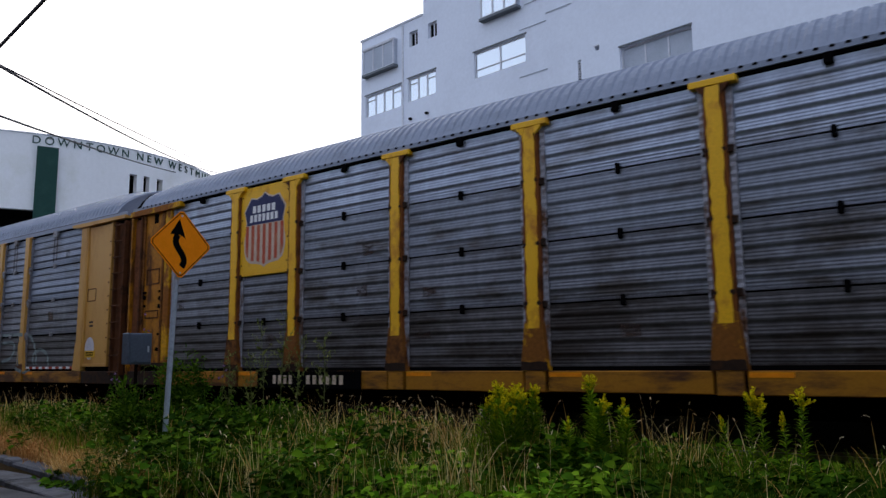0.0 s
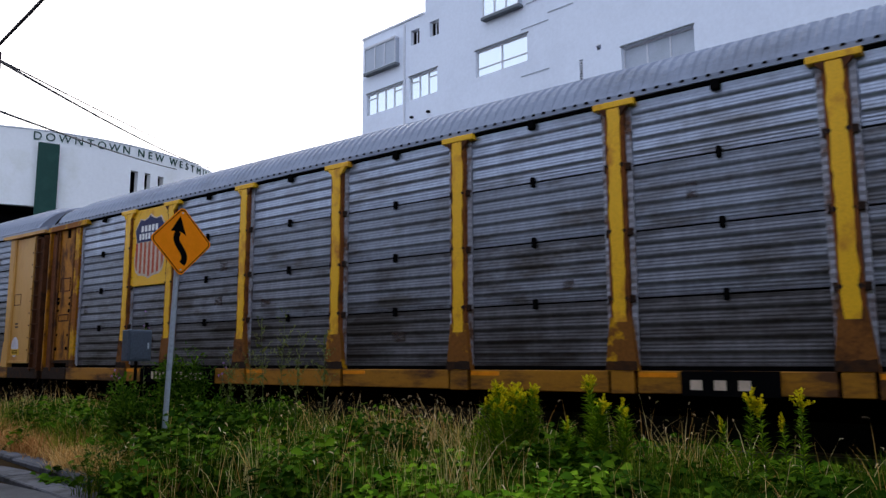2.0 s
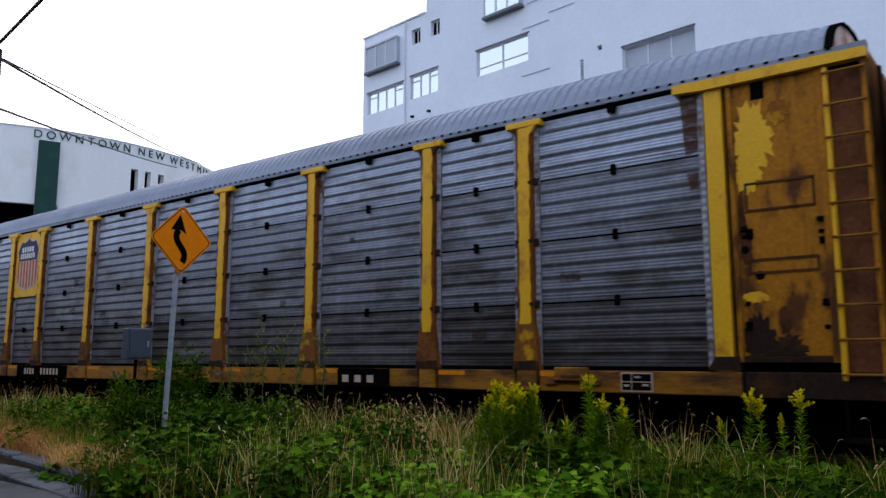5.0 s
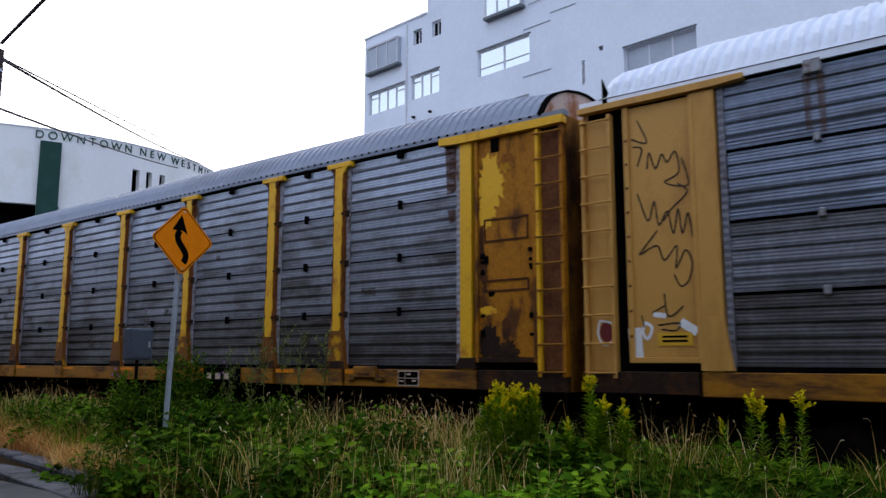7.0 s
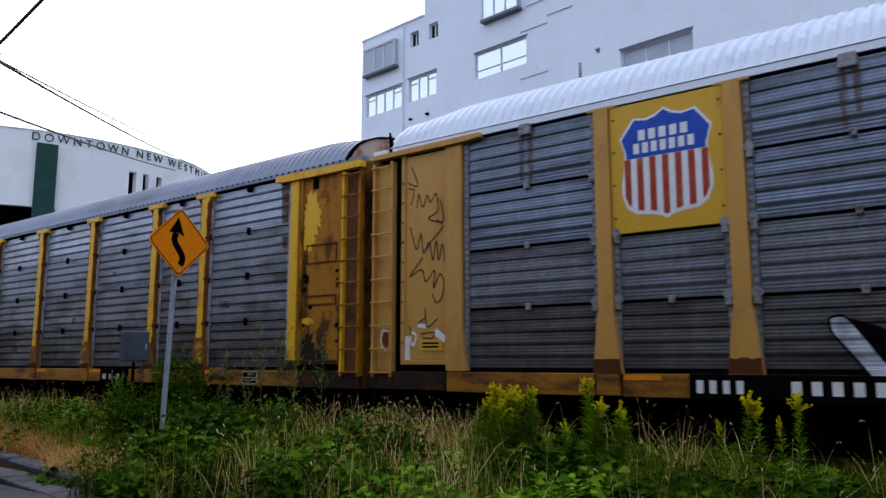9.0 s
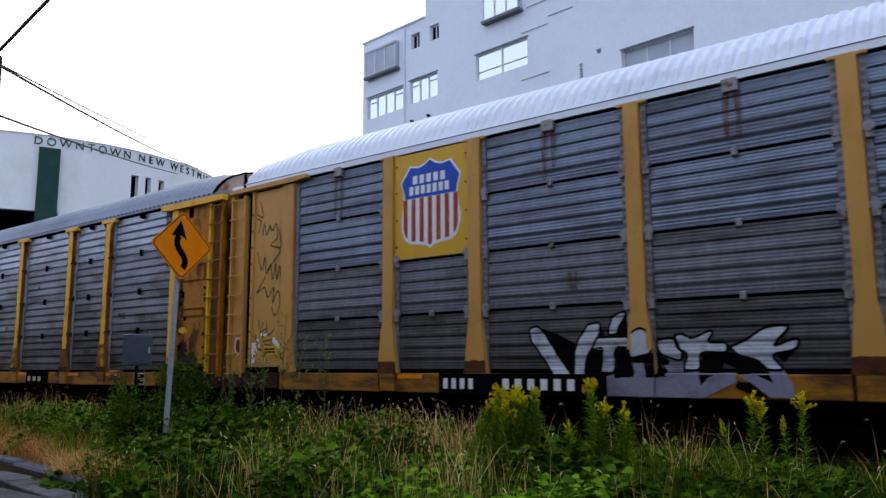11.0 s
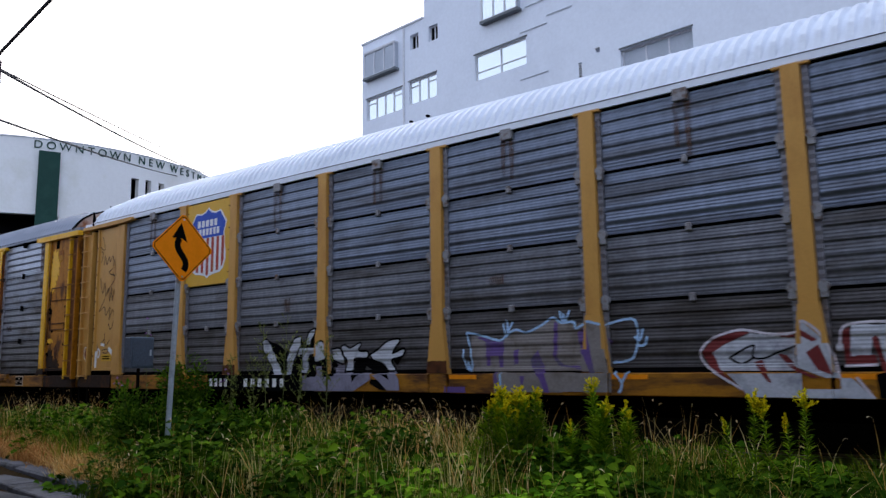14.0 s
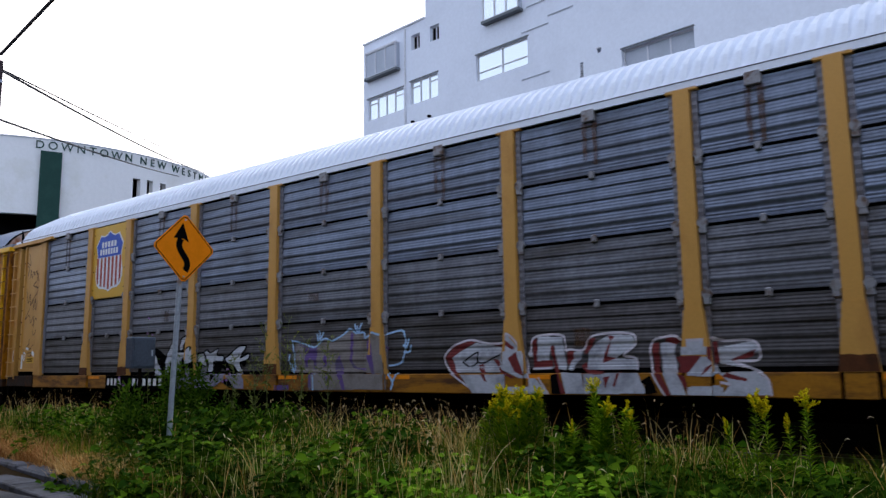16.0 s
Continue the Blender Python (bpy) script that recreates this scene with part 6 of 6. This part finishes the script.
    tv, tf, tt, td = blades(np.stack([sx, sy, heights(np.stack([sx, sy], 1)) - 0.02], 1), rng.uniform(0.42, 0.86, n) * np.where(sx > -4, 0.7, 1.0), rng.uniform(0.006, 0.010, n), rng.uniform(0.02, 0.22, n), rng)
    tagged(put("grass_stalks", bulk("grass_stalks", tv, tf, M["stalk"])), "upright yellow-green grass stalks near the road", "grass", kind="stuff")
    v3 = v3[~withered]
    v, f = v3.reshape(-1, 3), (f3[None] + np.arange(len(v3))[:, None, None] * 7).reshape(-1, 3)
    tagged(put("dry_grass", bulk("dry_grass", v, f, M["straw"])), "dry straw-coloured grass stalks along the rails", "dry grass", kind="stuff")
    # drooping seed heads on some stalks
    pick = (rng.random(len(x)) < 0.34) & (h > 0.42)
    t, dd = tip[pick], d[pick]
    n = len(t)
    k = np.arange(6)[None, :, None]
    curl = rng.uniform(0.2, 1.2, (n, 1, 1))
    c = t[:, None, :] + dd[:, None, :] * 0.016 * k * curl + np.array([0, 0, 1.0]) * (0.016 * k - 0.0036 * k * k * curl)
    sd = np.stack([-dd[:, 1], dd[:, 0], np.zeros(n)], 1) + rng.normal(0, 0.5, (n, 3))
    wid = np.array([0.002, 0.005, 0.006, 0.0055, 0.004, 0.0015])[None, :, None] * rng.uniform(0.6, 1.1, (n, 1, 1))
    v = np.stack([c - unit(sd)[:, None, :] * wid, c + unit(sd)[:, None, :] * wid], 2).reshape(n, 12, 3)
    f = np.array([q for j in range(5) for q in ((2 * j, 2 * j + 1, 2 * j + 3), (2 * j, 2 * j + 3, 2 * j + 2))])[None] + np.arange(n)[:, None, None] * 12
    vs, fs = [v.reshape(-1, 3)], [f.reshape(-1, 3)]
    tagged(put("seed_heads", bulk("seed_heads", np.concatenate(vs), np.concatenate(fs), M["seed"])), "pale drooping seed heads on dry grass stalks", "seed heads", kind="stuff")


def stem_points(rng, h, lean, n=9):
    a = rng.uniform(0, 2 * np.pi)
    return [Vector((lean * math.cos(a) * (i / n) ** 1.6, lean * math.sin(a) * (i / n) ** 1.6, h * i / n)) for i in range(n + 1)]


def stem_mesh(pts, r, mat):
    bm = bmesh.new()
    for i, (p, q) in enumerate(zip(pts, pts[1:])):
        k = len(pts)
        rod(p, q, r * (1 - 0.6 * i / k), 5, bm=bm, r2=r * (1 - 0.6 * (i + 1) / k))
    return bm


def on_stem(pts, f):
    k = min(len(pts) - 2, int(f * (len(pts) - 1)))
    return pts[k].lerp(pts[k + 1], f * (len(pts) - 1) - k)


def goldenrod(rng, at, h, bloom):
    p = thing("goldenrod", at, "tall green goldenrod with a yellow flower plume in the verge" if bloom else "leafy green goldenrod stalk with a small yellow bud", "wildflower", "goldenrod plants")
    pts = stem_points(rng, h, rng.uniform(0.02, 0.10))
    part("stem", stem_mesh(pts, 0.006, None), M["stem"], p)
    slim = 0.68 if at[0] > -3 else 1.0
    n = int(280 * h * slim)
    f = np.sort(rng.uniform(0.08, 0.97, n))
    pos = np.array([on_stem(pts, float(a)) for a in f])
    a = np.arange(n) * 2.4 + rng.uniform(-0.5, 0.5, n)
    al = np.stack([np.cos(a), np.sin(a), rng.uniform(0.15, 1.1, n)], 1)
    ln = (0.20 - 0.10 * f) * rng.uniform(0.7, 1.2, n) * slim
    v, t = leaves(pos, al, np.tile([0, 0, 1.0], (n, 1)), ln, ln * 0.17)
    tagged(put("foliage", bulk("foliage", v, t, M["gold_leaf"]), p), kind="stuff")
    # arching sprays of florets round the top
    top = np.array(pts[-1])
    pos, al = [], []
    for k in range(15 if bloom else 5):
        a0, base = rng.uniform(0, 2 * np.pi), -0.15 * rng.random()
        reach = (rng.uniform(0.05, 0.12) if bloom else 0.03) * (0.45 - base * 4)
        for j in range(22):
            g = (j + rng.random()) / 22
            c = top + np.array([math.cos(a0) * reach * g, math.sin(a0) * reach * g, base + 0.14 * g - 0.06 * g * g])
            pos.append(c + rng.normal(0, 0.006, 3))
            al.append(np.array([math.cos(a0), math.sin(a0), 0.8]) + rng.normal(0, 0.6, 3))
    m = len(pos)
    v, t = leaves(np.array(pos), np.array(al), rng.normal(0, 1, (m, 3)), rng.uniform(0.014, 0.030, m), rng.uniform(0.010, 0.018, m))
    tagged(put("flower_plume", bulk("flower_plume", v, t, M["flower"]), p, "mustard yellow flower plume"), kind="stuff")


def tall_weed(rng, at, h):
    p = thing("tall_weed", at, "thin tall weed stalk with sparse branching top", "weed", "tall weed stalks")
    pts = stem_points(rng, h, 0.08)
    bm = stem_mesh(pts, 0.007, None)
    pos, al = [], []
    for k in range(24):
        f = rng.uniform(0.45, 0.99)
        b = on_stem(pts, float(f))
        a = rng.uniform(0, 2 * np.pi)
        ln = rng.uniform(0.1, 0.3) * (1.15 - f)  + 0.05
        e = b + Vector((math.cos(a) * ln, math.sin(a) * ln, ln * 1.3))
        rod(b, e, 0.0025, 4, bm=bm, r2=0.001)
        for j in range(9):
            q = b.lerp(e, rng.uniform(0.3, 1.05))
            pos.append(q)
            al.append(rng.normal(0, 1, 3) + np.array([0, 0, 0.5]))
    part("stem", bm, M["stem"], p)
    for k in range(30):
        pos.append(on_stem(pts, float(rng.uniform(0.1, 0.8))))
        al.append(rng.normal(0, 1, 3))
    n = len(pos)
    s = rng.uniform(0.018, 0.05, n)
    s[-30:] = rng.uniform(0.06, 0.12, 30)
    v, t = leaves(np.array(pos), np.array(al), rng.normal(0, 1, (n, 3)), s, s * 0.35)
    tagged(put("foliage", bulk("foliage", v, t, M["weed_leaf"]), p), kind="stuff")


def thistle(rng, at, h):
    p = thing("thistle", at, "thin thistle stalk with small purple flower heads", "wildflower", "thistles")
    pts = stem_points(rng, h, 0.06)
    bm = stem_mesh(pts, 0.005, None)
    tips = [pts[-1]]
    for k in range(3):
        b = on_stem(pts, float(rng.uniform(0.75, 0.92)))
        a = rng.uniform(0, 2 * np.pi)
        tips.append(b + Vector((0.07 * math.cos(a), 0.07 * math.sin(a), 0.09)))
        rod(b, tips[-1], 0.003, 4, bm=bm)
    part("stem", bm, M["stem"], p)
    for q in tips:
        m = 46
        d = rng.normal(0, 1, (m, 3)) + np.array([0, 0, 0.9])
        v, t = leaves(np.tile(np.array(q), (m, 1)), d, rng.normal(0, 1, (m, 3)), rng.uniform(0.02, 0.034, m), np.full(m, 0.006))
        tagged(put("flower_head", bulk("flower_head", v, t, M["thistle"]), p, "purple thistle head"), kind="stuff")
    m = 26
    pos = np.array([on_stem(pts, float(f)) for f in rng.uniform(0.1, 0.85, m)])
    ln = rng.uniform(0.06, 0.13, m)
    v, t = leaves(pos, rng.normal(0, 1, (m, 3)), np.tile([0, 0, 1.0], (m, 1)), ln, ln * 0.25)
    tagged(put("foliage", bulk("foliage", v, t, M["weed_leaf"]), p), kind="stuff")


def shrub(rng, at, h, r, n, label, mat="shrub_leaf"):
    p = thing("shrub", at, label, "shrub")
    bm = bmesh.new()
    pos, al = [], []
    for k in range(14):
        a = rng.uniform(0, 2 * np.pi)
        rr = r * math.sqrt(rng.random())
        hh = h * (1 - 0.55 * (rr / r) ** 2) * rng.uniform(0.7, 1.0)
        pts = [Vector((rr * math.cos(a) * f ** 1.3, rr * math.sin(a) * f ** 1.3, hh * f)) for f in (0, 0.25, 0.5, 0.75, 1.0)]
        for i in range(4):
            rod(pts[i], pts[i + 1], 0.008 * (1 - i / 5), 5, bm=bm, r2=0.008 * (1 - (i + 1) / 5))
        for j in range(n // 14):
            f = rng.uniform(0.15, 1.0)
            q = on_stem(pts, float(f))
            o = rng.normal(0, 0.075, 3)
            pos.append(np.array(q) + o)
            al.append(o + np.array([0, 0, 0.02]))
    part("branches", bm, M["stem"], p)
    m = len(pos)
    s = rng.uniform(0.04, 0.10, m)
    v, t = leaves(np.array(pos), np.array(al), rng.normal(0, 0.6, (m, 3)) + np.array([0, 0, 1.0]), s, s * 0.42)
    tagged(put("foliage", bulk("foliage", v, t, M[mat]), p), kind="stuff")


def build_plants():
    M["leaf"] = leafy("weed_leaf", (0.014, 0.045, 0.002), (0.046, 0.115, 0.004), (0.15, 0.26, 0.011))
    M["lime"] = leafy("lime_leaf", (0.045, 0.12, 0.004), (0.11, 0.25, 0.008), (0.24, 0.40, 0.018), patch=0.3)
    M["grass"] = leafy("green_blade", (0.025, 0.075, 0.003), (0.085, 0.16, 0.006), (0.38, 0.36, 0.045), patch=0.6)
    M["straw"] = leafy("straw_blade", (0.52, 0.25, 0.06), (0.86, 0.54, 0.17), (0.98, 0.78, 0.38), patch=0.15)
    M["stalk"] = leafy("grass_stalk", (0.20, 0.26, 0.035), (0.50, 0.44, 0.12), (0.86, 0.70, 0.34), patch=0.1)
    M["withered"] = leafy("withered_blade", (0.32, 0.115, 0.028), (0.54, 0.26, 0.075), (0.78, 0.48, 0.18), patch=0.35)
    M["seed"] = leafy("seed_husk", (0.55, 0.34, 0.15), (0.78, 0.54, 0.27), (0.95, 0.77, 0.48), patch=0.0)
    M["thistle"] = leafy("thistle_petal", (0.22, 0.09, 0.30), (0.34, 0.16, 0.44), (0.50, 0.30, 0.56), patch=0.0)
    M["stem"] = plain("green_stem", (0.09, 0.11, 0.03), 0.7)
    M["gold_leaf"] = leafy("goldenrod_leaf", (0.09, 0.20, 0.007), (0.19, 0.34, 0.010), (0.36, 0.48, 0.018), patch=0.3)
    M["flower"] = leafy("mustard_flower", (0.42, 0.42, 0.008), (0.68, 0.57, 0.008), (0.88, 0.66, 0.010), patch=0.0)
    M["weed_leaf"] = leafy("grey_green_leaf", (0.09, 0.12, 0.025), (0.16, 0.19, 0.045), (0.26, 0.27, 0.08))
    M["shrub_leaf"] = leafy("shrub_leaf", (0.022, 0.06, 0.003), (0.055, 0.125, 0.006), (0.13, 0.22, 0.012))
    rng = np.random.default_rng(11)
    build_undergrowth(rng)

    def ground(x, y):
        return (x, y, bank(x, y))
    # goldenrod: (x, y, top, in bloom)
    stand = [(-5.42, 7.9, 1.26, 1), (-5.30, 7.8, 1.22, 1), (-5.16, 7.7, 1.30, 1), (-5.05, 7.85, 1.24, 1), (-4.95, 7.7, 1.20, 1), (-5.5, 7.6, 1.1, 0), (-4.86, 7.75, 1.28, 1), (-4.08, 7.8, 1.36, 1), (-3.95, 7.75, 1.16, 1), (-3.85, 7.9, 1.10, 0), (-3.72, 7.8, 1.02, 0), (-2.44, 7.85, 1.24, 1)]
    stand += [(-5.22, 7.95, 1.26, 1), (-2.30, 7.85, 1.18, 1), (-2.70, 8.0, 1.0, 0), (-1.93, 7.7, 1.26, 1), (-2.13, 7.9, 1.02, 0), (-4.2, 7.5, 0.95, 0), (-5.25, 7.6, 1.05, 0), (-5.1, 7.55, 1.12, 1), (-4.98, 7.6, 1.0, 0), (-5.36, 7.7, 1.14, 1), (-4.9, 7.9, 1.1, 0), (-4.02, 7.65, 1.1, 0)]
    for x, y, top, bloom in stand:
        g = ground(x, y)
        goldenrod(rng, g, top - g[2], bloom)
    for x, y, top in ((-9.42, 7.6, 2.22), (-9.08, 7.6, 2.38), (-8.85, 7.7, 1.95), (-8.13, 7.6, 1.98), (-9.3, 7.3, 1.7), (-10.6, 7.8, 1.75)):
        g = ground(x, y)
        tall_weed(rng, g, top - g[2])
    for x, y, top in ((-13.95, 7.8, 1.44), (-10.74, 7.8, 1.57), (-13.04, 7.8, 2.51)):
        g = ground(x, y)
        thistle(rng, g, top - g[2])
    for x, y, h, r, n, label in ((-11.45, 7.6, 1.85, 0.6, 5200, "leafy green shrub beside the sign post"), (-11.4, 6.62, 1.36, 0.5, 4600, "low dark green shrub under the grey cabinet"), (-11.0, 6.75, 1.05, 0.45, 3200, "low dark green shrub beside the sign post"),
                                 (-9.2, 7.5, 0.85, 0.5, 1600, "bushy green weed clump among tall stalks"), (-10.3, 7.6, 0.85, 0.55, 1600, "bushy green weed clump beside the shrub")):
        g = ground(x, y)
        shrub(rng, g, h, r, n, label)


build_ground()
build_kerb()
build_light_blockers()
build_rails()
build_main_building()
build_parkade()
CARS = [
    build_car("new", -33.2, [-42.5, -40.5, -37.6, -34.7, -31.8, -28.9, -26.0, -24.2], (-47.4, -18.62), (-45.4, -20.95), 0,
              "dusty enclosed railcar with grey panels and ochre yellow ends", True),
    build_car("old", -4.5, [-14.07, -12.14, -9.33, -6.44, -3.46, -0.52, 2.51, 4.52], (-18.35, 9.52), (-16.6, 7.47), 1,
              "weathered enclosed railcar with corrugated grey panels and rusty yellow posts"),
    build_car("new", 23.86, [14.53, 16.49, 19.37, 22.28, 25.26, 28.24, 31.21, 33.19], (9.80, 38.1), (11.88, 36.0), 1,
              "enclosed railcar with grey panels, ochre posts, white roof and graffiti"),
]
build_sign()
build_small_sign()
build_pole()
build_graffiti()
build_faint_tags()
build_plants()
TRAVEL = [(0.0, 0.0), (1.0, 2.235), (1.5, 3.34), (3.5, 7.82), (6.5, 14.32), (7.0, 15.39), (9.0, 19.7), (12.5, 27.39), (14.5, 31.81), (16.0, 35.16)]


def travelled(t):
    """Metres that the train has gone at t, eased through the rows above."""
    ts, ss = [a for a, b in TRAVEL], [b for a, b in TRAVEL]
    return float(np.interp(t, ts, ss))


def motions():
    times = [0.2 * i for i in range(81)]
    for car, wheels, depth_at, posts in CARS:
        home = car.location.copy()
        walk(car, [(t, Matrix.Translation((home.x - s, home.y, home.z))) for t, s in TRAVEL])
        for w, at in wheels:
            walk(w, [(t, Matrix.Translation(at) @ Matrix.Rotation(-travelled(t) / 0.355, 4, "Y")) for t in times])


motions()
